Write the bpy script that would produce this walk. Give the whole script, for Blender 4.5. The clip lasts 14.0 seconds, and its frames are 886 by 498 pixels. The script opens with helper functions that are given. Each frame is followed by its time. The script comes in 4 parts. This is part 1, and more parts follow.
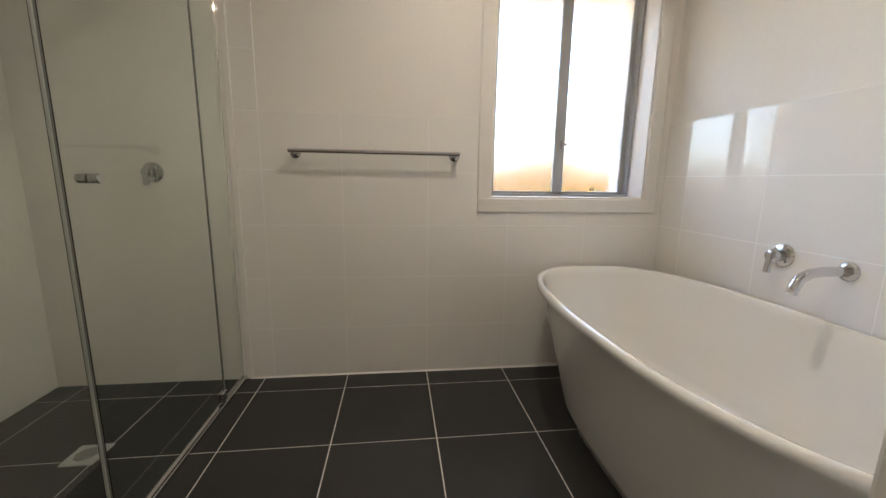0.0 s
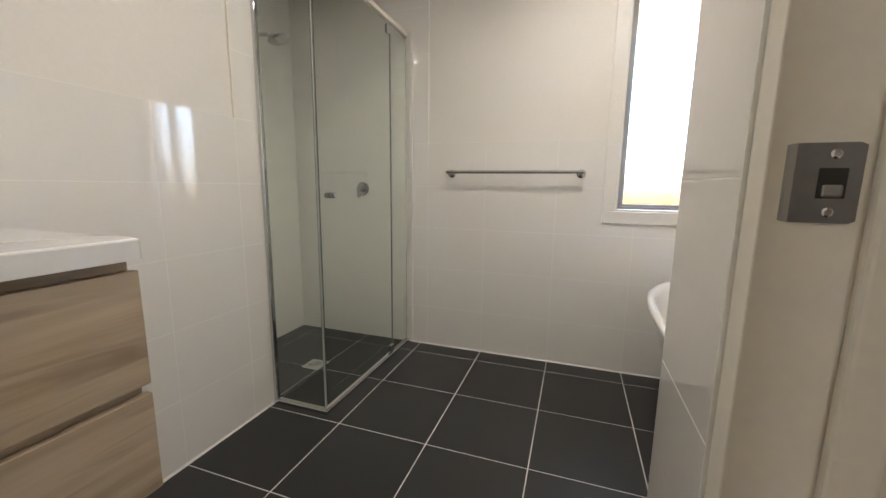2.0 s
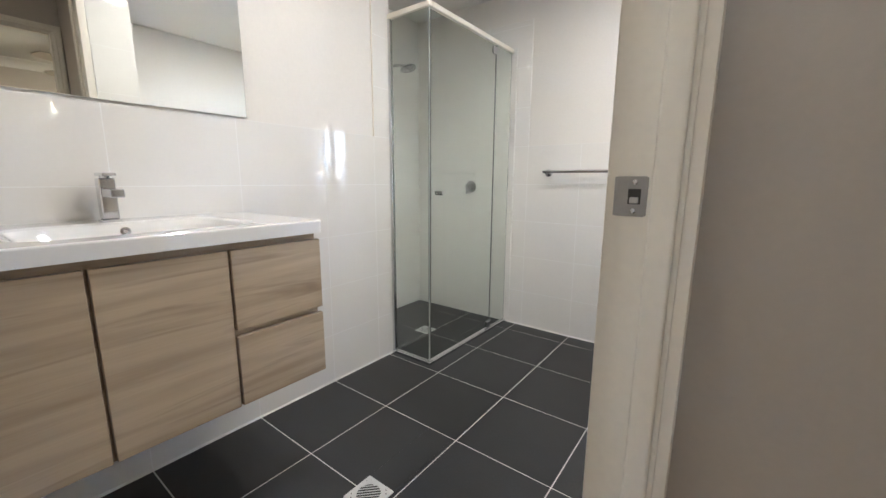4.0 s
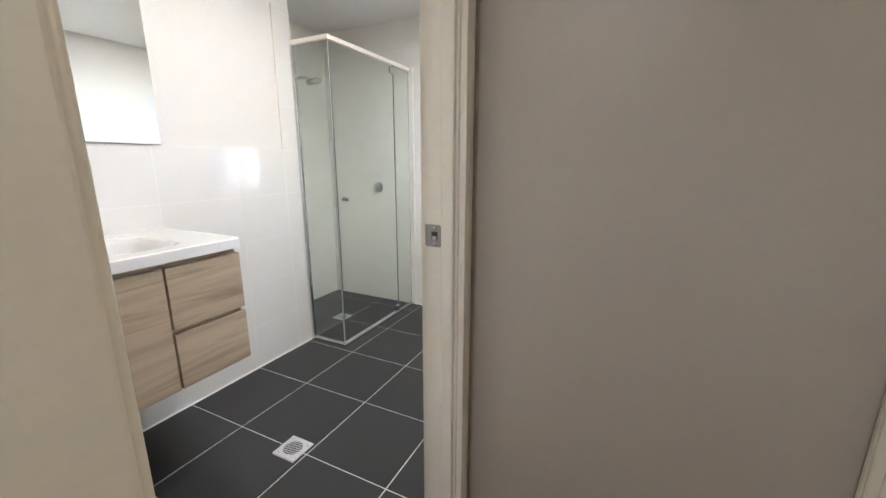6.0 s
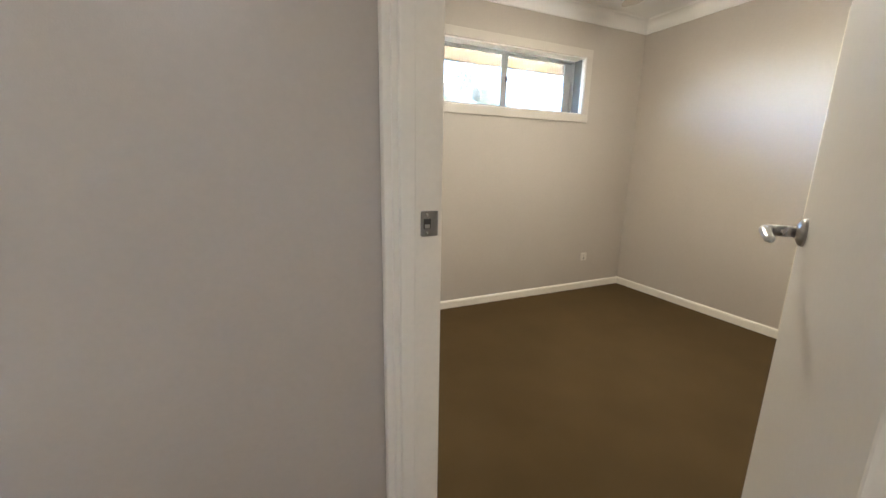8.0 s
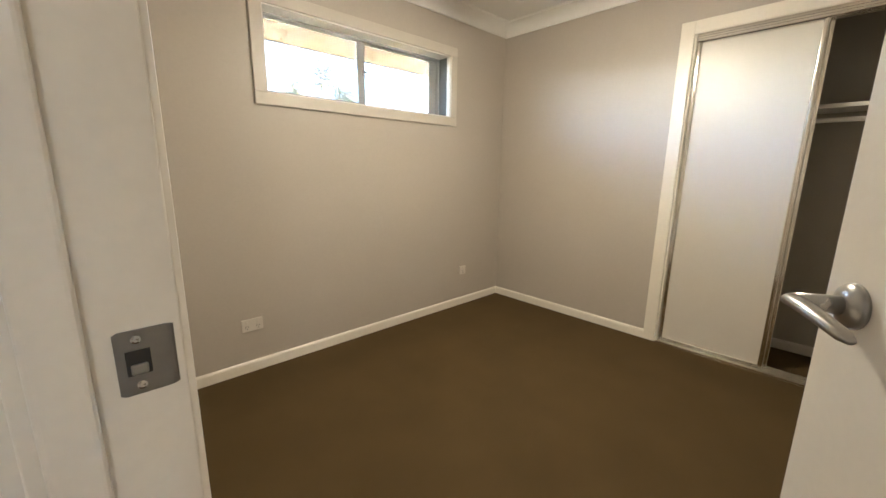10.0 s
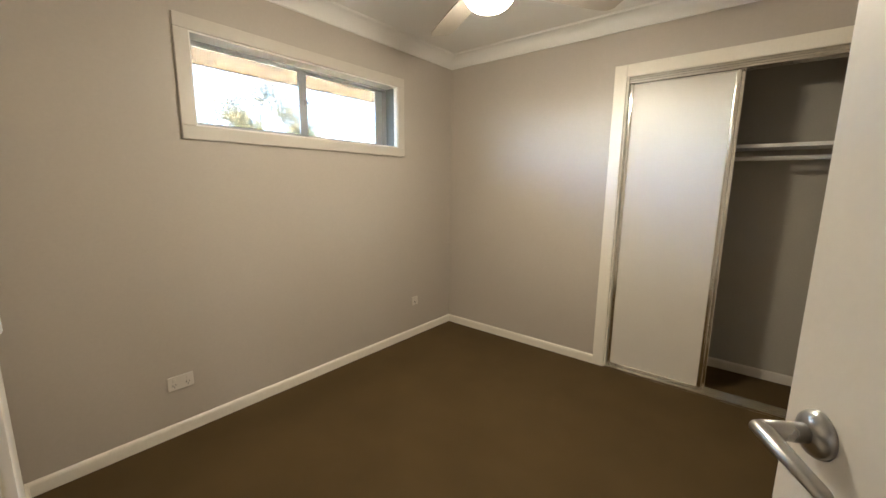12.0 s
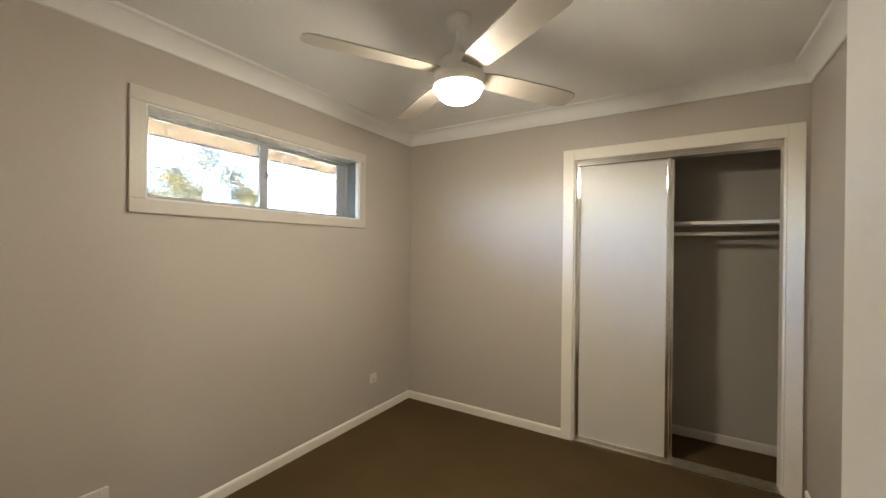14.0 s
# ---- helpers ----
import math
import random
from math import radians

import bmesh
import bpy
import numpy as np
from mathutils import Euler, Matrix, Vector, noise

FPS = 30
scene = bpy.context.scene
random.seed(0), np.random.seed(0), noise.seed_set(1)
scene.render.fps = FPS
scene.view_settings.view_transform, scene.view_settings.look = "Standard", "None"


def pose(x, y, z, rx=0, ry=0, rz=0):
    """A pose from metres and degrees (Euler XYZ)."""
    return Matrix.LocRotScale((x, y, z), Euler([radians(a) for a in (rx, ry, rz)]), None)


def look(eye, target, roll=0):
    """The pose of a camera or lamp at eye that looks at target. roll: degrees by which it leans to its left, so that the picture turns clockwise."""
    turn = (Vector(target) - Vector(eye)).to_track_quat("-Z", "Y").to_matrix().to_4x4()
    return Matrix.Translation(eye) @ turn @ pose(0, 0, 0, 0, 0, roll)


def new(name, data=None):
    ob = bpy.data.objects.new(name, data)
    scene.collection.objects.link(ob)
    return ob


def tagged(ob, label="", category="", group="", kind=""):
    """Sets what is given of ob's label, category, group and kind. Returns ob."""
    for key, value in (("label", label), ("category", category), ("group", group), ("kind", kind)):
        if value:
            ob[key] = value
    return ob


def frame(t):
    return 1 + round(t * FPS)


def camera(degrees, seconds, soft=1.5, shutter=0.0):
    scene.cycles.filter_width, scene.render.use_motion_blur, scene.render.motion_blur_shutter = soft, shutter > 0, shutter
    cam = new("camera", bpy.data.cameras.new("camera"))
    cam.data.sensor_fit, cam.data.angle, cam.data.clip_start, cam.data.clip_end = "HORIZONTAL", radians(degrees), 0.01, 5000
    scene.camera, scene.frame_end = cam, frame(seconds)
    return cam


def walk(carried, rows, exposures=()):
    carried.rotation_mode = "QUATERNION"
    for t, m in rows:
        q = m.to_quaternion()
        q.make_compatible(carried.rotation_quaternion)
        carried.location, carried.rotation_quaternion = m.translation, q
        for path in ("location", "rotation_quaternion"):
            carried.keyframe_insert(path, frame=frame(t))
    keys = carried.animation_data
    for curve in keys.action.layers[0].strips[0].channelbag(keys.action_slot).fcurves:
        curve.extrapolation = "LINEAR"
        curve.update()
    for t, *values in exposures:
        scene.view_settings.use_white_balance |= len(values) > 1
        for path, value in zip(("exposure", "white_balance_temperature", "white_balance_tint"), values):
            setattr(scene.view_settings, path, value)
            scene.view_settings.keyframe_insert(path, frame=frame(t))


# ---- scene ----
cam = camera(98.2, 14.0)
PATH = [
    (0, (1.053, -0.921, 0.98), (1.289, 1.033, 0.626), 0.9),
    (0.5, (1.074, -1.006, 0.995), (1.134, 0.966, 0.668), 1.1),
    (1, (1.146, -1.113, 0.989), (0.978, 0.855, 0.672), 0.7),
    (1.5, (1.211, -1.196, 1.017), (0.835, 0.74, 0.687), 0.8),
    (2, (1.303, -1.291, 1.011), (0.666, 0.578, 0.692), 0.7),
    (2.5, (1.413, -1.381, 1.004), (0.522, 0.381, 0.686), 0.4),
    (3, (1.471, -1.451, 1.02), (0.41, 0.215, 0.704), 0.3),
    (3.2, (1.499, -1.47, 1.026), (0.377, 0.156, 0.716), 0.1),
    (5.3, (1.784, -1.715, 1.123), (0.585, -0.168, 0.713), -0.1),
    (5.5, (1.828, -1.744, 1.167), (0.706, -0.146, 0.731), 0.1),
    (6, (1.921, -1.796, 1.203), (1.07, -0.041, 0.76), 0.1),
    (6.5, (1.991, -1.847, 1.22), (1.509, 0.043, 0.778), 0.4),
    (7, (2.034, -1.85, 1.208), (1.99, 0.101, 0.773), 0.4),
    (7.5, (2.058, -1.786, 1.206), (2.486, 0.114, 0.749), 1.2),
    (8, (2.168, -1.667, 1.16), (2.978, 0.109, 0.723), 1.0),
    (8.5, (2.264, -1.542, 1.139), (3.296, 0.115, 0.706), 1.3),
    (10.8, (2.525, -1.23, 1.242), (3.938, 0.118, 0.824), 0.6),
    (11, (2.53, -1.23, 1.255), (3.960, 0.102, 0.831), 0.7),
    (11.5, (2.53, -1.222, 1.282), (4.004, 0.067, 0.876), 0.6),
    (12, (2.53, -1.212, 1.315), (4.054, 0.039, 0.981), 0.6),
    (12.5, (2.528, -1.193, 1.343), (4.110, 0.011, 1.121), 0.6),
    (13, (2.506, -1.148, 1.362), (4.142, -0.005, 1.234), 0.7),
    (13.5, (2.5, -1.118, 1.371), (4.175, -0.026, 1.318), 0.5),
    (14, (2.497, -1.098, 1.374), (4.199, -0.047, 1.370), 0.6),
]
EXPOSURES = [
    (0.0, 5.68, 6400, 10), (1.0, 5.75, 6300, 10), (2.0, 6.15, 5950, 10), (3.0, 6.55, 5550, 10), (5.5, 6.85, 5350, 10), (6.5, 7.12, 5250, 10),
    (7.5, 7.3, 5150, 10), (8.5, 7.25, 5300, 10), (11.0, 7.15, 5600, 10), (14.0, 6.85, 5450, 10),
]
walk(cam, [(t, look(eye, target, roll)) for t, eye, target, roll in PATH], EXPOSURES)

# ---- world, sun, exposure ----
world = bpy.data.worlds.new("World")
scene.world = world
world.use_nodes = True
wn = world.node_tree
sky = wn.nodes.new("ShaderNodeTexSky")
sky.sky_type = "NISHITA"
sky.sun_disc = False
sky.sun_elevation = radians(66)
sky.sun_rotation = radians(12)
wn.nodes["Background"].inputs["Strength"].default_value = 0.15
wn.links.new(sky.outputs["Color"], wn.nodes["Background"].inputs["Color"])
sun = new("sun", bpy.data.lights.new("sun", "SUN"))
sun.data.energy = 4.8
sun.data.angle = radians(0.5)
sun.data.color = (1.0, 0.94, 0.85)
sun.matrix_world = look((2.0 + 0.846, 4.0 + 3.98, 9.14), (2.0, 4.0, 0.0))

LAMPS = ((0.88, -0.60, 2.245, 0.075), (1.40, 0.12, 2.245, 0.115), (1.74, -3.00, 2.40, 0.115))     # recessed downlights: x, y, ceiling, watts
for lx, ly, lz, watts in LAMPS:
    dl = new("downlight_lamp", bpy.data.lights.new("downlight_lamp", "AREA"))
    dl.data.shape, dl.data.size, dl.data.energy, dl.data.color = "DISK", 0.11, watts, (1.0, 0.89, 0.77)
    dl.location = (lx, ly, lz - 0.012)


# ---- materials ----
def mat(name, base, rough=0.5, metal=0.0, var=0.06, scale=6.0, fine=80.0, bump=0.0, bump_scale=200.0,
        rough_var=0.05, coat=0.0, spread=0.0, spec=0.5):
    """A surface with broad mottling, fine grain, uneven gloss and a little relief."""
    m = bpy.data.materials.new(name)
    m.use_nodes = True
    nt = m.node_tree
    b = nt.nodes["Principled BSDF"]
    b.inputs["Metallic"].default_value = metal
    b.inputs["Coat Weight"].default_value = coat
    b.inputs["Coat Roughness"].default_value = 0.02
    b.inputs["Specular IOR Level"].default_value = spec
    n1 = nt.nodes.new("ShaderNodeTexNoise")
    n1.inputs["Scale"].default_value = scale
    n1.inputs["Detail"].default_value = 4
    n2 = nt.nodes.new("ShaderNodeTexNoise")
    n2.inputs["Scale"].default_value = fine
    n2.inputs["Detail"].default_value = 2
    geo = nt.nodes.new("ShaderNodeNewGeometry")
    for n in (n1, n2):
        nt.links.new(geo.outputs["Position"], n.inputs["Vector"])
    add = nt.nodes.new("ShaderNodeMath")
    add.operation = "ADD"
    nt.links.new(n1.outputs["Fac"], add.inputs[0])
    nt.links.new(n2.outputs["Fac"], add.inputs[1])
    half = nt.nodes.new("ShaderNodeMapRange")
    half.inputs["From Min"].default_value, half.inputs["From Max"].default_value = 0.6, 1.4
    nt.links.new(add.outputs[0], half.inputs["Value"])
    fac = half.outputs["Result"]
    if spread:
        info = nt.nodes.new("ShaderNodeObjectInfo")
        mix = nt.nodes.new("ShaderNodeMath")
        mix.operation = "MULTIPLY_ADD"
        mix.inputs[1].default_value = spread
        nt.links.new(info.outputs["Random"], mix.inputs[0])
        nt.links.new(fac, mix.inputs[2])
        fac = mix.outputs[0]
    ramp = nt.nodes.new("ShaderNodeMix")
    ramp.data_type = "RGBA"
    nt.links.new(fac, ramp.inputs["Factor"])
    ramp.inputs["A"].default_value = (*[c * (1 - var) for c in base], 1)
    ramp.inputs["B"].default_value = (*[min(1, c * (1 + var)) for c in base], 1)
    nt.links.new(ramp.outputs["Result"], b.inputs["Base Color"])
    rr = nt.nodes.new("ShaderNodeMapRange")
    rr.inputs["To Min"].default_value, rr.inputs["To Max"].default_value = max(0.01, rough - rough_var), min(1, rough + rough_var)
    nt.links.new(n1.outputs["Fac"], rr.inputs["Value"])
    nt.links.new(rr.outputs["Result"], b.inputs["Roughness"])
    if bump:
        n3 = nt.nodes.new("ShaderNodeTexNoise")
        n3.inputs["Scale"].default_value = bump_scale
        n3.inputs["Detail"].default_value = 3
        nt.links.new(geo.outputs["Position"], n3.inputs["Vector"])
        bp = nt.nodes.new("ShaderNodeBump")
        bp.inputs["Strength"].default_value = bump
        bp.inputs["Distance"].default_value = 0.002
        nt.links.new(n3.outputs["Fac"], bp.inputs["Height"])
        nt.links.new(bp.outputs["Normal"], b.inputs["Normal"])
    return m


PAINT = mat("wall_paint", (0.50, 0.447, 0.385), 0.39, var=0.03, scale=2.0, bump=0.12, bump_scale=350)
BATH_PAINT = mat("bathroom_paint", (0.80, 0.765, 0.715), 0.5, var=0.025, scale=2.0, bump=0.12, bump_scale=350)
CEIL = mat("ceiling_paint", (0.82, 0.80, 0.76), 0.7, var=0.02, scale=2.0, bump=0.1, bump_scale=300)
TRIM = mat("trim_enamel", (0.84, 0.785, 0.685), 0.3, var=0.03, scale=5, bump=0.08, bump_scale=60)
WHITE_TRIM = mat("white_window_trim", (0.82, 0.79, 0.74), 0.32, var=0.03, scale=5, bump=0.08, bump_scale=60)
# White trim darkened: low contrast from glare and wardrobe shade put into its colour.
DIM_TRIM = mat("dim_trim", (0.61, 0.56, 0.49), 0.34, var=0.03, scale=5, bump=0.08, bump_scale=60)
STRIP = mat("grey_glass_edge", (0.34, 0.36, 0.335), 0.3, var=0.08, scale=10)
DOOR = mat("door_enamel", (0.86, 0.82, 0.755), 0.32, var=0.02, scale=4, bump=0.1, bump_scale=120)
WTILE = mat("white_glazed_tile", (0.84, 0.815, 0.775), 0.035, var=0.015, scale=4, bump=0.03, bump_scale=25, rough_var=0.02, coat=0.7, spread=0.3)
GROUT = mat("white_grout", (0.87, 0.86, 0.84), 0.6, var=0.03, scale=12, bump=0.2)
FTILE = mat("charcoal_floor_tile", (0.027, 0.027, 0.0275), 0.36, var=0.14, scale=9, fine=140, bump=0.12, bump_scale=90, rough_var=0.08, spread=0.5, spec=0.4)
FGROUT = mat("pale_floor_grout", (0.70, 0.67, 0.63), 0.85, var=0.10, scale=10, bump=0.2)
CARPET = mat("brown_carpet", (0.090, 0.060, 0.026), 0.95, var=0.16, scale=3, fine=500, bump=0.9, bump_scale=420, spec=0.1)
CHROME = mat("chrome", (0.66, 0.66, 0.68), 0.09, metal=1.0, var=0.03, rough_var=0.04)
SATIN = mat("satin_nickel", (0.44, 0.43, 0.415), 0.30, metal=1.0, var=0.06, scale=20, rough_var=0.08)
ALU = mat("polished_aluminium", (0.82, 0.79, 0.73), 0.14, metal=1.0, var=0.05, scale=10, rough_var=0.06)
# Pale frame darkened: its backlit shade is put into the colour.
WINFRAME = mat("backlit_frame", (0.38, 0.39, 0.40), 0.4, var=0.03)
CERAMIC = mat("white_acrylic", (0.86, 0.85, 0.83), 0.04, var=0.01, scale=3, rough_var=0.02, coat=0.6)
DRAIN = mat("drain_steel", (0.68, 0.68, 0.67), 0.45, metal=0.5, var=0.05, scale=30)
# White blades coloured dim tan: shade and flare put into the base colour.
BLADE = mat("shaded_fan_blade", (0.46, 0.41, 0.34), 0.45, var=0.03, scale=6)
PLASTIC = mat("white_plastic", (0.80, 0.79, 0.76), 0.35, var=0.02)
SEAL = mat("grey_rubber_seal", (0.16, 0.165, 0.155), 0.5, var=0.08)
# Darker than the handles' nickel: the dark hall's reflection put into the colour.
PLATE = mat("darkened_nickel_plate", (0.30, 0.29, 0.28), 0.34, metal=1.0, var=0.08, scale=25, rough_var=0.08)
OUTLET = mat("cream_plastic", (0.68, 0.63, 0.56), 0.4, var=0.02)
DARK = mat("dark_recess", (0.03, 0.028, 0.025), 0.7, var=0.1)
ROBE = mat("wardrobe_panel", (0.66, 0.61, 0.54), 0.35, var=0.02, scale=3)
# Wall paint darkened for the wardrobe recess, its shade put into the colour.
ROBE_IN = mat("shaded_wardrobe_paint", (0.40, 0.37, 0.31), 0.6, var=0.04, scale=2, bump=0.1, bump_scale=300)
SHELF = mat("white_melamine", (0.78, 0.76, 0.72), 0.4, var=0.02)
SOFFIT = mat("eave_sheet", (0.50, 0.405, 0.31), 0.7, var=0.05, scale=3)
BRICKWALL = mat("fence_panel", (0.30, 0.165, 0.010), 0.75, var=0.15, scale=4)
SOIL = mat("ground", (0.36, 0.29, 0.19), 0.95, var=0.3, scale=1.5, fine=30, bump=0.5, bump_scale=40)
BARK = mat("bark", (0.30, 0.25, 0.20), 0.9, var=0.3, scale=8, bump=0.5, bump_scale=40)
LEAF = mat("leaf", (0.32, 0.26, 0.10), 0.6, var=0.35, scale=3, fine=10)


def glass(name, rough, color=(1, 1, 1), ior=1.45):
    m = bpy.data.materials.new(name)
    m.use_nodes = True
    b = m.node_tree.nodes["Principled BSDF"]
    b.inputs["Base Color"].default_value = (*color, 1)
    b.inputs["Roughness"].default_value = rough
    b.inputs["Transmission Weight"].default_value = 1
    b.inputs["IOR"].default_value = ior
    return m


# Tinted dark only to hold the outdoor view below white; light enters untinted.
CLEAR = glass("view_dimming_glass", 0.0, (0.052, 0.054, 0.054))
SCREEN = glass("shower_glass", 0.0, (0.76, 0.80, 0.76))
# Pane colour darkened to keep the frosted window from burning out.
FROST = glass("frosted_glass", 0.27, (0.15, 0.15, 0.154))
MIRROR = mat("mirror_silver", (0.90, 0.92, 0.90), 0.015, metal=1.0, var=0.005, rough_var=0.004)


def lamp_glow(name, color, strength):
    m = bpy.data.materials.new(name)
    m.use_nodes = True
    b = m.node_tree.nodes["Principled BSDF"]
    b.inputs["Base Color"].default_value = (0.8, 0.78, 0.72, 1)
    b.inputs["Emission Color"].default_value = (*color, 1)
    b.inputs["Emission Strength"].default_value = strength
    return m


OPAL = lamp_glow("opal_glass_lit", (1.0, 0.82, 0.55), 1.9)


def timber():
    """Pale oak laminate, its grain running along y."""
    m = bpy.data.materials.new("oak_laminate")
    m.use_nodes = True
    nt = m.node_tree
    b = nt.nodes["Principled BSDF"]
    geo = nt.nodes.new("ShaderNodeNewGeometry")
    mp = nt.nodes.new("ShaderNodeMapping")
    mp.inputs["Scale"].default_value = (3.0, 0.7, 9.5)
    mp.inputs["Rotation"].default_value = (radians(2.5), 0, 0)
    nt.links.new(geo.outputs["Position"], mp.inputs["Vector"])
    n1 = nt.nodes.new("ShaderNodeTexNoise")
    n1.inputs["Scale"].default_value = 1.6
    n1.inputs["Detail"].default_value = 6
    n1.inputs["Distortion"].default_value = 0.7
    nt.links.new(mp.outputs["Vector"], n1.inputs["Vector"])
    mp2 = nt.nodes.new("ShaderNodeMapping")
    mp2.inputs["Scale"].default_value = (40.0, 5.0, 160.0)
    nt.links.new(geo.outputs["Position"], mp2.inputs["Vector"])
    n2 = nt.nodes.new("ShaderNodeTexNoise")
    n2.inputs["Scale"].default_value = 1.5
    n2.inputs["Detail"].default_value = 4
    nt.links.new(mp2.outputs["Vector"], n2.inputs["Vector"])
    add = nt.nodes.new("ShaderNodeMath")
    add.operation = "MULTIPLY_ADD"
    add.inputs[1].default_value = 0.20
    nt.links.new(n2.outputs["Fac"], add.inputs[0])
    nt.links.new(n1.outputs["Fac"], add.inputs[2])
    r = nt.nodes.new("ShaderNodeValToRGB")
    r.color_ramp.elements[0].position, r.color_ramp.elements[0].color = 0.36, (0.37, 0.284, 0.188, 1)
    r.color_ramp.elements[1].position, r.color_ramp.elements[1].color = 0.80, (0.57, 0.458, 0.326, 1)
    e = r.color_ramp.elements.new(0.60)
    e.color = (0.49, 0.387, 0.268, 1)
    nt.links.new(add.outputs[0], r.inputs["Fac"])
    mp3 = nt.nodes.new("ShaderNodeMapping")
    mp3.inputs["Scale"].default_value = (3.0, 1.0, 15.0)
    mp3.inputs["Location"].default_value = (0.4, 3.1, 1.7)
    nt.links.new(geo.outputs["Position"], mp3.inputs["Vector"])
    n3 = nt.nodes.new("ShaderNodeTexNoise")
    n3.inputs["Scale"].default_value = 1.7
    n3.inputs["Detail"].default_value = 5
    n3.inputs["Distortion"].default_value = 1.1
    nt.links.new(mp3.outputs["Vector"], n3.inputs["Vector"])
    streak = nt.nodes.new("ShaderNodeMapRange")
    streak.inputs["From Min"].default_value, streak.inputs["From Max"].default_value = 0.57, 0.72
    streak.inputs["To Max"].default_value = 0.55
    nt.links.new(n3.outputs["Fac"], streak.inputs["Value"])
    dark = nt.nodes.new("ShaderNodeMix")
    dark.data_type = "RGBA"
    nt.links.new(streak.outputs["Result"], dark.inputs["Factor"])
    nt.links.new(r.outputs["Color"], dark.inputs["A"])
    dark.inputs["B"].default_value = (0.22, 0.155, 0.105, 1)
    mp4 = nt.nodes.new("ShaderNodeMapping")
    mp4.inputs["Scale"].default_value = (1.0, 0.45, 3.4)
    nt.links.new(geo.outputs["Position"], mp4.inputs["Vector"])
    rings = nt.nodes.new("ShaderNodeTexWave")
    rings.bands_direction = "Z"
    for key, value in (("Scale", 1.1), ("Distortion", 16.0), ("Detail", 3.0), ("Detail Scale", 1.1), ("Detail Roughness", 0.55)):
        rings.inputs[key].default_value = value
    nt.links.new(mp4.outputs["Vector"], rings.inputs["Vector"])
    band = nt.nodes.new("ShaderNodeMapRange")
    band.inputs["From Min"].default_value, band.inputs["From Max"].default_value = 0.55, 1.0
    band.inputs["To Max"].default_value = 0.26
    nt.links.new(rings.outputs["Fac"], band.inputs["Value"])
    grain = nt.nodes.new("ShaderNodeMix")
    grain.data_type = "RGBA"
    nt.links.new(band.outputs["Result"], grain.inputs["Factor"])
    nt.links.new(dark.outputs["Result"], grain.inputs["A"])
    grain.inputs["B"].default_value = (0.27, 0.195, 0.125, 1)
    nt.links.new(grain.outputs["Result"], b.inputs["Base Color"])
    b.inputs["Roughness"].default_value = 0.42
    bp = nt.nodes.new("ShaderNodeBump")
    bp.inputs["Strength"].default_value = 0.12
    bp.inputs["Distance"].default_value = 0.001
    nt.links.new(n2.outputs["Fac"], bp.inputs["Height"])
    nt.links.new(bp.outputs["Normal"], b.inputs["Normal"])
    return m


OAK = timber()


# ---- mesh helpers ----
def mesh_of(bm, name, material, smooth=False):
    me = bpy.data.meshes.new(name)
    bmesh.ops.recalc_face_normals(bm, faces=bm.faces)
    bm.to_mesh(me)
    bm.free()
    me.materials.append(material)
    if smooth:
        me.polygons.foreach_set("use_smooth", [True] * len(me.polygons))
    return me


def part(name, bm, material, parent=None, label="", smooth=False):
    ob = new(name, mesh_of(bm, name, material, smooth))
    if parent is not None:
        ob.parent = parent
    if label:
        tagged(ob, label)
    return ob


def thing(name, label, category, group="", kind="", at=(0, 0, 0)):
    ob = new(name)
    ob.location = at
    ob.empty_display_size = 0.05
    return tagged(ob, label, category, group, kind)


def structure(name, bm, material, label, smooth=False):
    return tagged(part(name, bm, material, None, "", smooth), label, name.rstrip("_0123456789"), "", "structure")


def box(x0, x1, y0, y1, z0, z1, bevel=0.0, segments=2, bm=None):
    own = bmesh.new()
    bmesh.ops.create_cube(own, size=1, matrix=Matrix.Translation(((x0 + x1) / 2, (y0 + y1) / 2, (z0 + z1) / 2))
                          @ Matrix.Diagonal((x1 - x0, y1 - y0, z1 - z0, 1)))
    if bevel:
        bmesh.ops.bevel(own, geom=list(own.edges), offset=bevel, segments=segments, affect="EDGES", profile=0.5)
    return joined(bm, own)


def joined(bm, own):
    if bm is None:
        return own
    me = bpy.data.meshes.new("tmp")
    own.to_mesh(me)
    own.free()
    bm.from_mesh(me)
    bpy.data.meshes.remove(me)
    return bm


def cyl(p0, p1, r0, r1=None, n=24, bm=None, bevel=0.0):
    """A round bar from p0 to p1."""
    own = bmesh.new()
    p0, p1 = Vector(p0), Vector(p1)
    d = p1 - p0
    turn = d.to_track_quat("Z", "Y").to_matrix().to_4x4()
    bmesh.ops.create_cone(own, cap_ends=True, segments=n, radius1=r0, radius2=r0 if r1 is None else r1, depth=d.length,
                          matrix=Matrix.Translation((p0 + p1) / 2) @ turn)
    if bevel:
        rims = [e for e in own.edges if sum(len(f.verts) > 4 for f in e.link_faces) == 1]
        bmesh.ops.bevel(own, geom=rims, offset=bevel, segments=2, affect="EDGES", profile=0.5)
    return joined(bm, own)


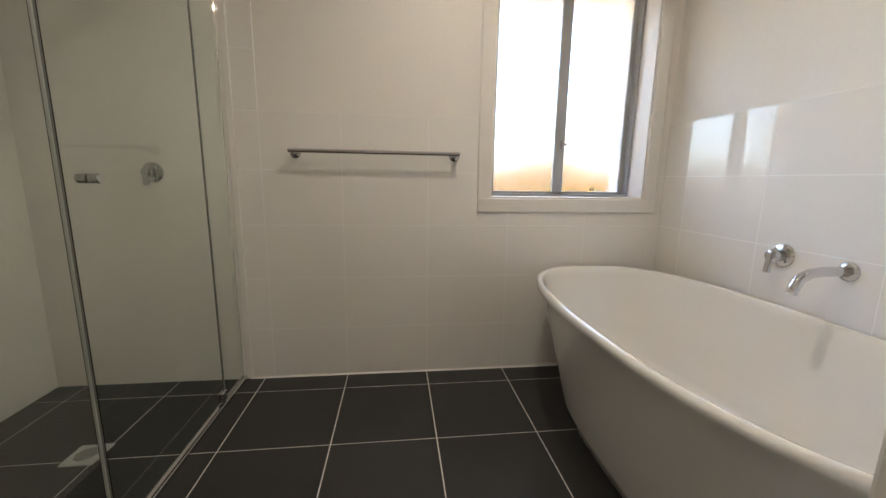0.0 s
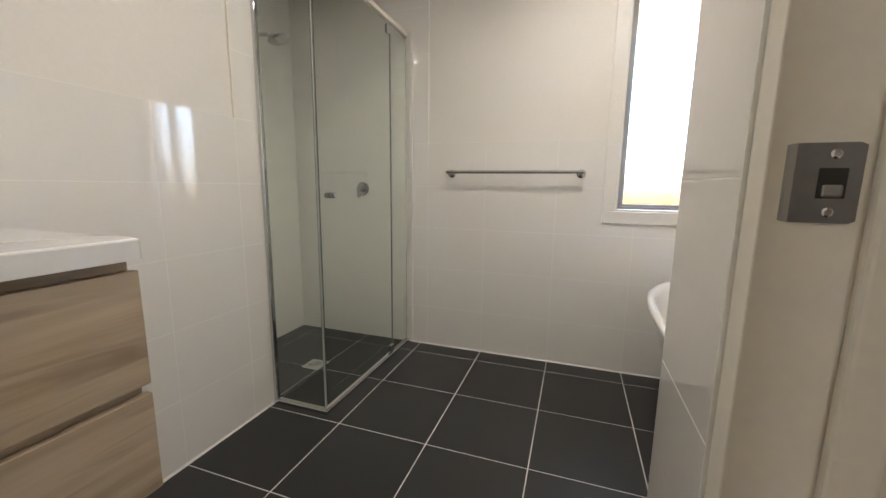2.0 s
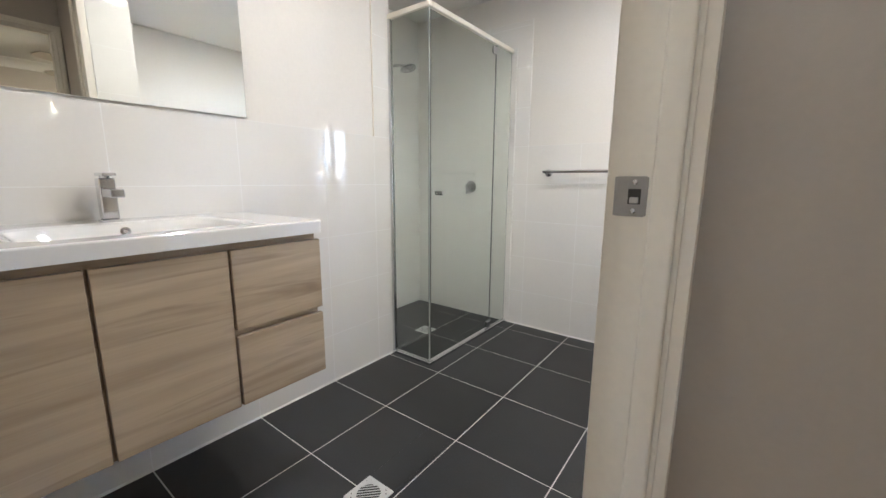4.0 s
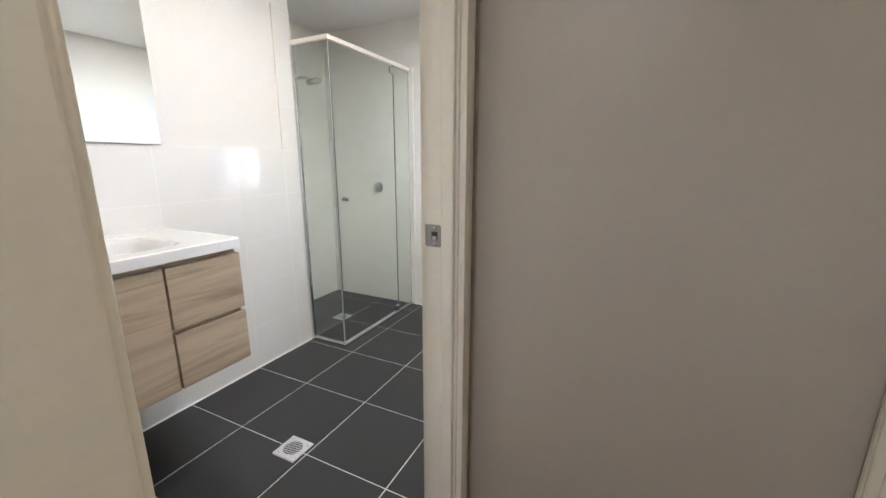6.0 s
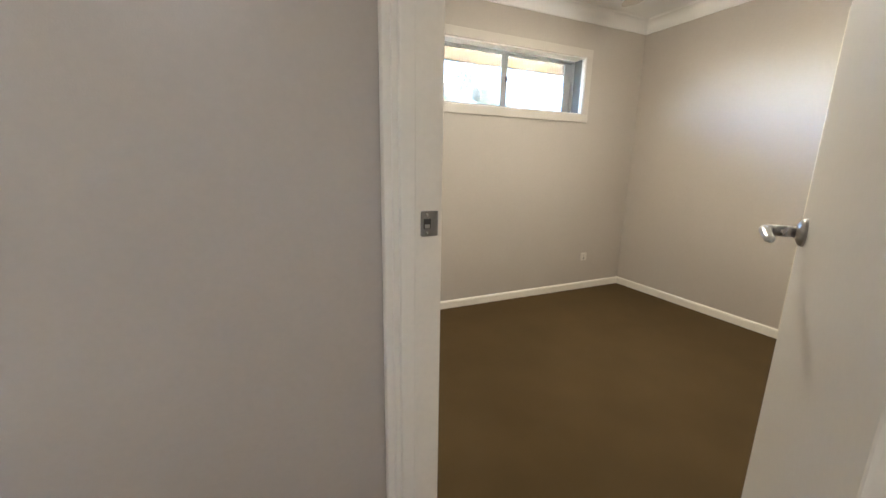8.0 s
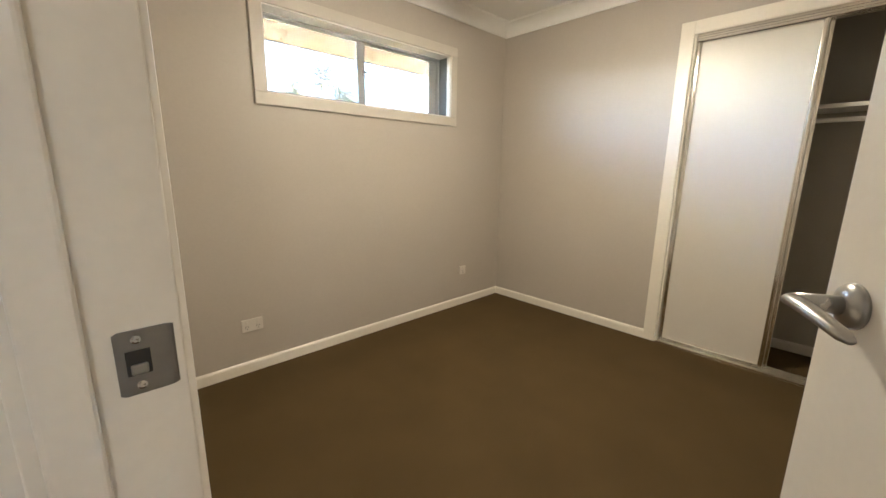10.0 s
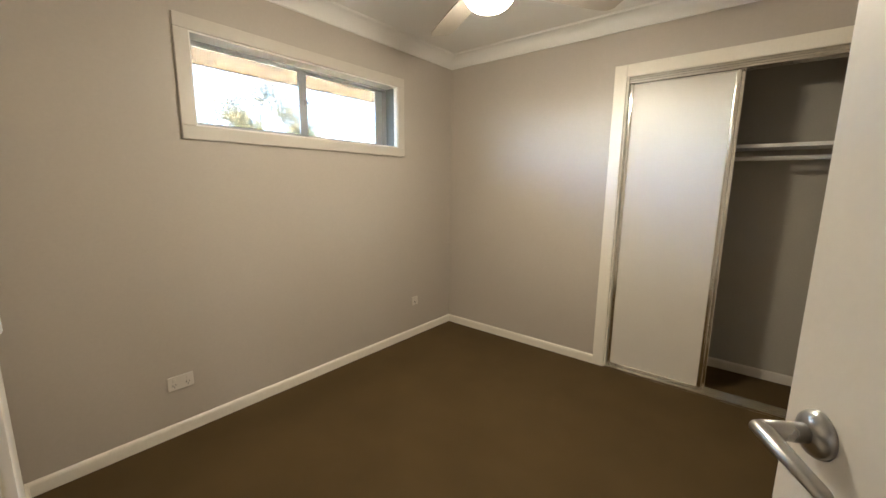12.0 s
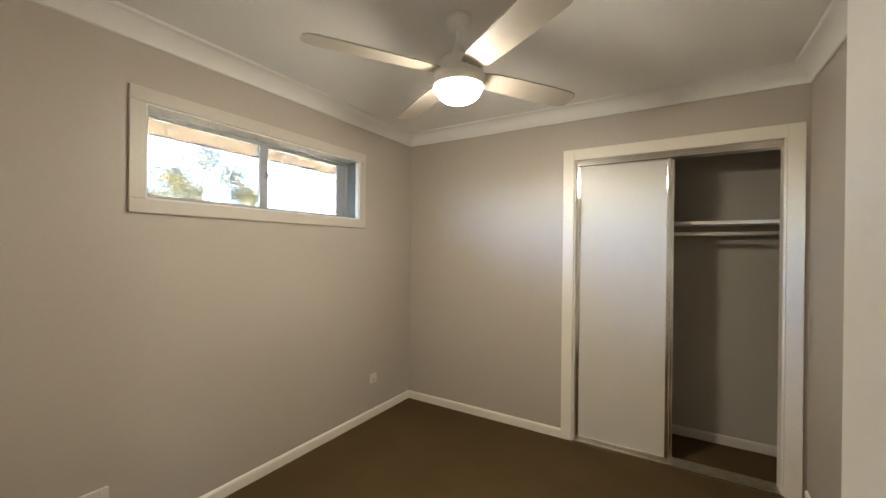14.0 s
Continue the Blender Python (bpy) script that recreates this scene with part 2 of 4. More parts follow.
def lathe(profile, centre, n=40, bm=None, axis=None):
    """A turned body: profile of (radius, height) about an upright axis, or laid along a direction."""
    own = bmesh.new()
    rings = []
    for r, h in profile:
        if r < 1e-5:
            rings.append([own.verts.new((0, 0, h))])
        else:
            rings.append([own.verts.new((r * math.cos(2 * math.pi * k / n), r * math.sin(2 * math.pi * k / n), h)) for k in range(n)])
    for a, b in zip(rings, rings[1:]):
        for k in range(n):
            q = [a[k % len(a)], a[(k + 1) % len(a)], b[(k + 1) % len(b)], b[k % len(b)]]
            q = list(dict.fromkeys(q))
            if len(q) > 2:
                own.faces.new(q)
    m = Matrix.Translation(centre)
    if axis is not None:
        m = m @ Vector(axis).to_track_quat("Z", "Y").to_matrix().to_4x4()
    bmesh.ops.transform(own, matrix=m, verts=own.verts)
    return joined(bm, own)


def tube(points, radii, n=16, bm=None, flat=1.0):
    """A bent round bar along points, each with its radius; flat squashes it across."""
    own = bmesh.new()
    pts = [Vector(p) for p in points]
    rings = []
    for k, p in enumerate(pts):
        d = (pts[min(k + 1, len(pts) - 1)] - pts[max(k - 1, 0)]).normalized()
        side = d.cross(Vector((0, 0, 1)))
        side = side.normalized() if side.length > 1e-3 else Vector((1, 0, 0))
        up = side.cross(d)
        rings.append([own.verts.new(p + radii[k] * (math.cos(a) * side + flat * math.sin(a) * up))
                      for a in (2 * math.pi * j / n for j in range(n))])
    for a, b in zip(rings, rings[1:]):
        for j in range(n):
            own.faces.new((a[j], a[(j + 1) % n], b[(j + 1) % n], b[j]))
    own.faces.new(rings[0][::-1])
    own.faces.new(rings[-1])
    return joined(bm, own)


def extrude(profile, p0, p1, out, bm=None, mitre=(0, 0)):
    """A moulding from p0 to p1. profile: points (out from the wall, up); mitre: how far each end runs on per unit of out."""
    own = bmesh.new()
    p0, p1, out = Vector(p0), Vector(p1), Vector(out)
    d = (p1 - p0).normalized()
    up = Vector((0, 0, 1)) if abs(d.z) < 0.5 else d.cross(out)
    a = [own.verts.new(p0 + out * u + up * v - d * u * mitre[0]) for u, v in profile]
    b = [own.verts.new(p1 + out * u + up * v + d * u * mitre[1]) for u, v in profile]
    for k in range(len(profile)):
        j = (k + 1) % len(profile)
        own.faces.new((a[k], a[j], b[j], b[k]))
    own.faces.new(a[::-1])
    own.faces.new(b)
    return joined(bm, own)


# ---- plan ----
CEIL_Z = 2.40
BATH_Z = 2.245                                   # lower bathroom ceiling
HEAD = 2.04
BW, BN, BE, BS = 0.02, 0.936, 2.42, -1.80        # bathroom faces: west, north, east, south
SHW, SHY = -0.53, 0.045                          # shower recess: west face, its south face
NIB = 1.441                                      # bathroom face of the wall with the bathroom door
ALC = -0.692                                     # foot of the bath's alcove
HW, HE, HN, HS = 1.54, 2.41, -0.83, -4.6         # hall faces
RW, RE, RN, RS = 2.517, 5.344, 1.018, -1.705     # bedroom faces
BD0, BD1 = -1.65, -0.93                          # bathroom door opening
RD0, RD1 = -1.62, -0.88                          # bedroom door opening
WIN_B = (1.505, 2.305, 0.895, 2.005)
WIN_R = (3.284, 4.673, 1.588, 2.035)
OPEN_R = (-1.605, -0.448, 2.012)                 # wardrobe opening: from, to, height
TILE_TOP = 1.268
OUT_Y = 1.27


def wall_with_hole(axis, a0, a1, c0, c1, z0, z1, hole=None):
    """A wall along an axis from a0 to a1, between faces c0 and c1, with one opening (from, to, sill, head), as one closed body."""
    bm = bmesh.new()
    us, vs, gap = [a0, a1], [z0, z1], None
    if hole:
        us, vs = [a0, hole[0], hole[1], a1], [z0, hole[2], hole[3], z1]
        gap = (1, 1)
        if hole[2] <= z0 + 1e-3:
            vs, gap = [z0, hole[3], z1], (1, 0)
    cells = [(i, j) for i in range(len(us) - 1) for j in range(len(vs) - 1) if (i, j) != gap]
    made = {}

    def vert(i, j, c):
        if (i, j, c) not in made:
            p = (us[i], (c0, c1)[c], vs[j]) if axis == "x" else ((c0, c1)[c], us[i], vs[j])
            made[(i, j, c)] = bm.verts.new(p)
        return made[(i, j, c)]

    for i, j in cells:
        ring = ((i, j), (i + 1, j), (i + 1, j + 1), (i, j + 1))
        for c in (0, 1):
            bm.faces.new([vert(*q, c) for q in ring])
        for k, (di, dj) in enumerate(((0, -1), (1, 0), (0, 1), (-1, 0))):
            if (i + di, j + dj) not in cells:
                p, q = ring[k], ring[(k + 1) % 4]
                bm.faces.new([vert(*p, 0), vert(*q, 0), vert(*q, 1), vert(*p, 1)])
    return bm


# bathroom shell
structure("wall_bath_north", wall_with_hole("x", SHW - 0.1, BE + 0.05, BN, OUT_Y, 0, CEIL_Z, WIN_B), BATH_PAINT, "white painted wall above glossy white tiles, with a frosted window")
structure("wall_bath_west", wall_with_hole("y", BS - 0.1, SHY, BW - 0.1, BW, 0, CEIL_Z), BATH_PAINT, "white painted wall above tiles, behind vanity and mirror")
structure("wall_shower_south", wall_with_hole("x", SHW - 0.1, BW - 0.1, SHY - 0.1, SHY, 0, CEIL_Z), BATH_PAINT, "tiled wall closing the shower recess")
structure("wall_shower_west", wall_with_hole("y", SHY, BN, SHW - 0.1, SHW, 0, CEIL_Z), BATH_PAINT, "tiled wall behind the shower head")
structure("wall_bath_south", wall_with_hole("x", BW, NIB, BS - 0.1, BS, 0, CEIL_Z), BATH_PAINT, "white painted bathroom wall")
structure("wall_bath_east", wall_with_hole("y", ALC, BN, BE, RW, 0, CEIL_Z), BATH_PAINT, "white tiled wall with the bath taps")
structure("wall_bath_door", wall_with_hole("y", BS - 0.1, HN, NIB, HW, 0, CEIL_Z, (BD0 - 0.02, BD1 + 0.02, 0, HEAD + 0.02)), BATH_PAINT, "wall with the bathroom doorway")
structure("wall_hall_north", wall_with_hole("x", NIB, HE, HN, ALC, 0, CEIL_Z), PAINT, "beige painted hall wall between two doorways")
structure("wall_hall_west", wall_with_hole("y", HS, BS - 0.1, HW - 0.1, HW, 0, CEIL_Z), PAINT, "beige painted hall wall")
structure("wall_hall_south", wall_with_hole("x", HW - 0.1, HE + 0.1, HS - 0.1, HS, 0, CEIL_Z, (1.83, 2.13, 1.3, 1.75)), PAINT, "unseen beige painted hall end wall with an added window")
structure("wall_bed_west", wall_with_hole("y", HS, ALC, HE, RW, 0, CEIL_Z, (RD0 - 0.02, RD1 + 0.02, 0, HEAD + 0.02)), PAINT, "beige painted wall with the bedroom doorway")
structure("wall_bed_north", wall_with_hole("x", BE + 0.05, RE + 0.75, RN, OUT_Y, 0, CEIL_Z, WIN_R), PAINT, "beige painted wall with a high sliding window")
structure("wall_bed_east", wall_with_hole("y", RS, RN, RE, RE + 0.1, 0, CEIL_Z, (OPEN_R[0], OPEN_R[1], 0, OPEN_R[2])), PAINT, "beige painted wall with a built-in wardrobe opening")
structure("wall_bed_south", wall_with_hole("x", RW, RE + 0.75, RS - 0.1, RS, 0, CEIL_Z), PAINT, "beige painted bedroom wall")
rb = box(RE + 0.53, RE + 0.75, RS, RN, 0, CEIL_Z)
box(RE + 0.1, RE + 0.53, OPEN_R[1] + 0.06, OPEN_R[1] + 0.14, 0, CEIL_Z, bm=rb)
structure("wall_wardrobe_back", rb, ROBE_IN, "wardrobe recess lining with shade put into its paint colour")
structure("ceiling", box(SHW - 0.1, RE + 0.75, HS - 0.1, OUT_Y, CEIL_Z, CEIL_Z + 0.1), CEIL, "flat off-white painted ceiling")
bc = box(BW, NIB, BS, ALC, BATH_Z, BATH_Z + 0.05)
box(BW, BE, ALC, BN, BATH_Z, BATH_Z + 0.05, bm=bc)
box(SHW, BW, SHY, BN, BATH_Z, BATH_Z + 0.05, bm=bc)
structure("ceiling_bathroom", bc, CEIL, "flat white ceiling over the bathroom, set lower")
structure("floor_slab", box(SHW - 0.1, RE + 0.75, HS - 0.1, OUT_Y, -0.30, -0.02), FGROUT, "concrete slab under the rooms")
cf = box(HW - 0.06, RW, HS, HN, -0.02, 0.0)
box(RW, RE + 0.53, RS, RN, -0.02, 0.0, bm=cf)
structure("floor_carpet", cf, CARPET, "brown cut-pile carpet over bedroom and hall floor")


# ---- windows ----
def sliding_window(name, hole, inner, plane, pane_mat, label, split, latch_z, stile=0.044, shade_mat=None, trim=None):
    """An aluminium sliding window in a wall facing -y: reveal lining, inner trim, frame, two sashes with panes."""
    x0, x1, z0, z1 = hole
    w = thing(name, label, "window", kind="structure", at=((x0 + x1) / 2, plane, z0))
    w.location = (0, 0, 0)
    t = 0.008
    lin = box(x0, x1, inner - 0.004, plane, z0, z0 + t)
    box(x0, x1, inner - 0.004, plane, z1 - t, z1, bm=lin)
    box(x0, x0 + t, inner - 0.004, plane, z0 + t, z1 - t, bm=lin)
    box(x1 - t, x1, inner - 0.004, plane, z0 + t, z1 - t, bm=lin)
    part("reveal_lining", lin, WHITE_TRIM, w)
    # Dark strip added over the right reveal to stand in for its shade.
    if shade_mat is not None:
        part("screen_channel", box(x1 - t - 0.004, x1 - t, inner + 0.026, plane, z0 + t, z1 - t, 0.001), shade_mat, w, "dark strip added for the shaded side reveal")
    aw = 0.066
    for nm, b in (("sill_trim", (x0 - aw, x1 + aw, z0 - aw, z0)), ("head_trim", (x0 - aw, x1 + aw, z1, z1 + aw)),
                  ("side_trim", (x0 - aw, x0, z0, z1)), ("side_trim", (x1, x1 + aw, z0, z1))):
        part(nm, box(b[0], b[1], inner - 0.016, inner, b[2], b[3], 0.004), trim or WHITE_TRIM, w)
    fx0, fx1, fz0, fz1, f = x0 + t, x1 - t, z0 + t, z1 - t, 0.014
    fr = box(fx0, fx1, plane, plane + 0.06, fz0, fz0 + f, 0.002)
    box(fx0, fx1, plane, plane + 0.06, fz1 - f, fz1, 0.002, bm=fr)
    box(fx0, fx0 + f, plane, plane + 0.06, fz0 + f, fz1 - f, 0.002, bm=fr)
    box(fx1 - f, fx1, plane, plane + 0.06, fz0 + f, fz1 - f, 0.002, bm=fr)
    part("window_frame", fr, WINFRAME, w)
    s = 0.024
    for k, (a, b, y) in enumerate(((fx0 + f, split + 0.018, plane + 0.008), (split - 0.018, fx1 - f, plane + 0.034))):
        q0, q1 = fz0 + f, fz1 - f
        sash = box(a, a + (s if k == 0 else 0.036), y, y + 0.02, q0, q1, 0.002)
        box(b - (0.054 if k == 0 else stile), b, y, y + 0.02, q0, q1, 0.002, bm=sash)
        box(a, b, y, y + 0.02, q0, q0 + 0.012, 0.002, bm=sash)
        box(a, b, y, y + 0.02, q1 - 0.011, q1, 0.002, bm=sash)
        so = part("sash", sash, WINFRAME, w)
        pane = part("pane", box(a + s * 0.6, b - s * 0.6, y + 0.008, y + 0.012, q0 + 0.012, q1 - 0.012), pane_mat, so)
        # Shadowless panes pass full daylight; one frosted pane is left to halve it.
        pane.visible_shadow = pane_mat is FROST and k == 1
        if k == 0:
            lt = box(split - 0.004, split + 0.012, y - 0.016, y, latch_z - 0.022, latch_z + 0.022, 0.003)
            box(split + 0.004, split + 0.026, y - 0.022, y - 0.012, latch_z - 0.006, latch_z + 0.006, 0.003, bm=lt)
            part("latch", lt, SATIN, so)
    return w


sliding_window("window_1", WIN_B, BN, 1.05, FROST, "frosted sliding window in a pale aluminium frame", 1.905, 1.17, 0.026)
bx = box(2.075, 2.100, 1.045, 1.053, 0.935, 0.950, 0.002)
tagged(part("window_stop", bx, PLASTIC), "small white plastic stop on the sash of the frosted window", "window stop")
sliding_window("window_2", WIN_R, RN, 1.125, CLEAR, "clear sliding window in a pale aluminium frame", 3.965, 1.82, 0.068, SEAL, DIM_TRIM)

# hall end window, unseen behind the walk, added to let daylight in
hw = thing("window_3", "unseen window added at the hall end to let daylight in", "window", kind="structure")
hf = box(1.83, 2.13, HS - 0.07, HS - 0.03, 1.30, 1.33, 0.002)
box(1.83, 2.13, HS - 0.07, HS - 0.03, 1.72, 1.75, 0.002, bm=hf)
box(1.83, 1.86, HS - 0.07, HS - 0.03, 1.33, 1.72, 0.002, bm=hf)
box(2.10, 2.13, HS - 0.07, HS - 0.03, 1.33, 1.72, 0.002, bm=hf)
part("window_frame", hf, WINFRAME, hw)
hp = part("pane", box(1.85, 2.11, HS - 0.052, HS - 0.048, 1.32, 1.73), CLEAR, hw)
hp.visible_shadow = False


# ---- door linings, stops, architraves ----
ARCH = [(0, 0), (0.018, 0), (0.020, 0.004), (0.020, 0.012), (0.016, 0.017), (0.016, 0.020), (0.019, 0.026), (0.017, 0.046), (0.013, 0.058), (0.009, 0.062), (0, 0.062)]


def moulding(y0, y1, x, out, z1, w=0.062, left=True, right=True, thick=1.0):
    """Architrave round an opening in a wall that faces along x: two legs and a head, moulded."""
    k = w / 0.062
    bm = bmesh.new()
    prof = [(u * thick, v * k) for u, v in ARCH]

    def sweep(path, inward):
        rings = []
        for (py, pz), (ny, nz) in zip(path, inward):
            rings.append([bm.verts.new((x + out * u, py + ny * v, pz + nz * v)) for u, v in prof])
        for a, b in zip(rings, rings[1:]):
            for i in range(len(prof)):
                j = (i + 1) % len(prof)
                bm.faces.new((a[i], a[j], b[j], b[i]))
        bm.faces.new(rings[0])
        bm.faces.new(rings[-1][::-1])

    if left:
        pts, way = [(y0, 0.0), (y0, z1)], [(-1, 0), (-1, 1)]
    else:
        pts, way = [(y0, z1)], [(0, 1)]
    if right:
        pts, way = pts + [(y1, z1), (y1, 0.0)], way + [(1, 1), (1, 0)]
    else:
        pts, way = pts + [(y1, z1)], way + [(0, 1)]
    sweep(pts, way)
    return bm


def lining(y0, y1, x0, x1, z1, stop0, stop1):
    """Jamb lining of a doorway through a wall along y, with its stop beads."""
    bm = box(x0, x1, y0 - 0.02, y0, 0, z1 + 0.02, 0.0015)
    box(x0, x1, y1, y1 + 0.02, 0, z1 + 0.02, 0.0015, bm=bm)
    box(x0, x1, y0, y1, z1, z1 + 0.02, 0.0015, bm=bm)
    box(stop0, stop1, y0, y0 + 0.013, 0, z1, 0.005, 3, bm=bm)
    box(stop0, stop1, y1 - 0.013, y1, 0, z1, 0.005, 3, bm=bm)
    box(stop0, stop1, y0 + 0.013, y1 - 0.013, z1 - 0.013, z1, 0.005, 3, bm=bm)
    return bm


structure("trim_bathroom_doorway", lining(BD0, BD1, NIB - 0.003, HW + 0.002, HEAD, 1.500, 1.535), TRIM, "cream enamelled jamb lining of the bathroom doorway")
structure("trim_bathroom_hall_left", box(HW, HW + 0.018, BD0 - 0.085, BD0 - 0.006, 0, HEAD + 0.006, 0.004), TRIM, "plain cream architrave board at the hinge side of the bathroom doorway")
structure("trim_bathroom_hall_side", moulding(BD0 - 0.085, BD1 + 0.006, HW, 1, HEAD + 0.006, left=False), TRIM, "cream moulded architrave round the bathroom doorway")
structure("trim_bathroom_room_side", moulding(BD0 - 0.006, BD1 + 0.006, NIB, -1, HEAD + 0.006, 0.03, thick=0.12), TRIM, "narrow cream architrave inside the bathroom")
structure("trim_bedroom_doorway", lining(RD0, RD1, HE - 0.002, RW + 0.002, HEAD, 2.420, 2.456), TRIM, "cream enamelled jamb lining of the bedroom doorway")
structure("trim_bedroom_hall_side", moulding(RD0 - 0.006, RD1 + 0.006, HE, -1, HEAD + 0.006, 0.042), TRIM, "cream moulded architrave round the bedroom doorway")
structure("trim_bedroom_room_side", moulding(RD0 - 0.006, RD1 + 0.006, RW, 1, HEAD + 0.006, thick=0.45), TRIM, "cream moulded architrave inside the bedroom")


def strike(name, x0, x1, y, z0, z1, lip, label):
    """A lipped strike plate on a jamb that faces -y, with latch hole and two screws; the lip curls past the jamb at x0 or x1."""
    t = thing(name, label, "strike plate", "strike plates")
    s = 1 if lip > 0 else -1
    xe, xf = (max(x0, x1), min(x0, x1)) if s > 0 else (min(x0, x1), max(x0, x1))
    p, h, zm = bmesh.new(), (z1 - z0) / 2, (z0 + z1) / 2
    rows = []
    for k in range(15):
        u = k / 14
        over = max(0.0, (u - 0.66) / 0.34)
        x = xf + (xe + s * 0.006 - xf) * u - s * 0.004 * over * over
        dy = 0.010 * over * over
        hh = h * (1 - 0.30 * (1 - math.sqrt(max(0.0, 1 - over * over)))) - (0.002 if k == 0 else 0)
        rows.append([p.verts.new((x, y + dy - q, zm + e * hh)) for q, e in ((0.0025, -1), (0.0025, 1), (0.0003, 1), (0.0003, -1))])
    for a, b in zip(rows, rows[1:]):
        for k in range(4):
            p.faces.new((a[k], a[(k + 1) % 4], b[(k + 1) % 4], b[k]))
    p.faces.new(rows[0][::-1])
    p.faces.new(rows[-1])
    part("plate", p, PLATE, t)
    c = (x0 + x1) / 2 - s * 0.008
    zc = (z0 + z1) / 2
    part("latch_hole", box(c - 0.0085, c + 0.0085, y - 0.0032, y - 0.0022, zc - 0.011, zc + 0.011, 0.0005), DARK, t, "dark latch hole")
    part("latch_tongue", box(c - 0.0060, c + 0.0060, y - 0.0046, y - 0.0030, zc - 0.0100, zc - 0.0010, 0.0014), SATIN, t, "bent bright tongue in the latch hole")
    for z in (z0 + 0.008, z1 - 0.008):
        part("screw", lathe([(0, 0), (0.0036, 0), (0.0036, 0.0008), (0.0022, 0.0014), (0, 0.0012)], (c, y - 0.0024, z), 14, axis=(0, -1, 0)), CHROME, t)
    return t


strike("strike_plate", 1.445, 1.495, BD1, 0.988, 1.046, -1, "satin metal strike plate on the bathroom door jamb")
strike("strike_plate", 2.471, RW, RD1, 0.999, 1.056, 1, "satin metal strike plate on the bedroom door jamb")


# ---- doors ----
def lever_handle(rose_at, along, out, parent):
    """A lever on a round domed rose. along: from the hinge to the free edge; out: away from the leaf's face."""
    a, o, up = Vector(along), Vector(out), Vector((0, 0, 1))
    c = Vector(rose_at)
    h = part("door_handle", lathe([(0, 0), (0.027, 0), (0.027, 0.004), (0.0245, 0.008), (0.017, 0.012), (0.0125, 0.014), (0, 0.014)], c, 36, axis=o), SATIN, parent, "satin metal lever on a round rose", True)
    neck = c + o * 0.052
    part("neck", cyl(c + o * 0.01, neck + o * 0.004, 0.0115, 0.0105, 20), SATIN, h, smooth=True)
    pts, rad = [], []
    for k in range(13):
        u = k / 12
        pts.append(neck + a * (0.012 - 0.112 * u) + o * (0.004 + 0.006 * math.sin(math.pi * u)) + up * (0.004 * math.sin(math.pi * u) - 0.008 * u * u))
        rad.append(0.0115 * (1 - 0.25 * u) if 0 < k < 12 else 0.005)
    part("lever", tube(pts, rad, 18, flat=0.72), SATIN, h, smooth=True)
    return h


def door_leaf(name, hinge, angle, width, face, label):
    """A flush leaf hung at hinge (x, y), swung to an angle from +x. face: +1 or -1, the side on which its thickness lies."""
    d = thing(name, label, "door", kind="structure")
    bm = box(0, width, 0, face * 0.035, 0.012, HEAD - 0.004) if face > 0 else box(0, width, face * 0.035, 0, 0.012, HEAD - 0.004)
    bmesh.ops.bevel(bm, geom=list(bm.edges), offset=0.0015, segments=2, affect="EDGES")
    leaf = part("leaf", bm, DOOR, d)
    for side in (0, 1):
        yy = (0.035 if side else 0) * face
        o = (0, 1, 0) if (side == 1) == (face > 0) else (0, -1, 0)
        lever_handle((width - 0.052, yy, 1.041), (1, 0, 0), o, d)
    part("latch", box(width - 0.0005, width + 0.009, face * 0.010, face * 0.025, 1.013, 1.033) if face > 0 else box(width - 0.0005, width + 0.009, face * 0.025, face * 0.010, 1.013, 1.033), CHROME, d)
    for z in (0.25, 1.0, 1.80):
        part("hinge", cyl((-0.003, -face * 0.003, z - 0.045), (-0.003, -face * 0.003, z + 0.045), 0.005, n=12), SATIN, d)
    d.matrix_world = pose(hinge[0], hinge[1], 0, 0, 0, angle)
    return d


BED_DOOR_ANGLE = 29.5
door_leaf("door_2", (2.520, RD0 - 0.002), BED_DOOR_ANGLE, 0.722, -1, "open flush door in cream enamel with a satin lever")
door_leaf("door_1", (NIB - 0.012, BD0 - 0.004), 180.0, 0.69, 1, "open flush door in cream enamel, swung into the bathroom")

# ---- skirting, cornice ----
SKIRT = [(0, 0), (0.013, 0), (0.013, 0.051), (0.010, 0.060), (0.004, 0.065), (0, 0.066)]
runs = (
    ((RW, RN, 0), (RE, RN, 0), (0, -1, 0)),
    ((RE, RN, 0), (RE, OPEN_R[1] + 0.072, 0), (-1, 0, 0)),
    ((RW, RD1 + 0.072, 0), (RW, RN, 0), (1, 0, 0)),
    ((RE + 0.53, OPEN_R[1], 0), (RE + 0.53, RS, 0), (-1, 0, 0)),
    ((RE, RS, 0), (RW, RS, 0), (0, 1, 0)),
    ((HW + 0.02, HN, 0), (HE - 0.02, HN, 0), (0, -1, 0)),
)
for p0, p1, o in runs:
    # Wardrobe skirting takes the dimmed trim: its shade is in the colour.
    structure("baseboard", extrude(SKIRT, p0, p1, o), DIM_TRIM if p0[0] > RE else TRIM, "cream painted skirting board with a rounded top")
COVE = [(0, 0), (0, -0.098), (0.006, -0.100), (0.012, -0.095)] + [(0.012 + 0.068 * (1 - math.cos(a)), -0.095 + 0.083 * math.sin(a)) for a in (0.1, 0.25, 0.4, 0.55, 0.7, 0.85, 1.0, 1.15, 1.3, 1.45, 1.57)] + [(0.086, -0.008), (0.090, 0)]
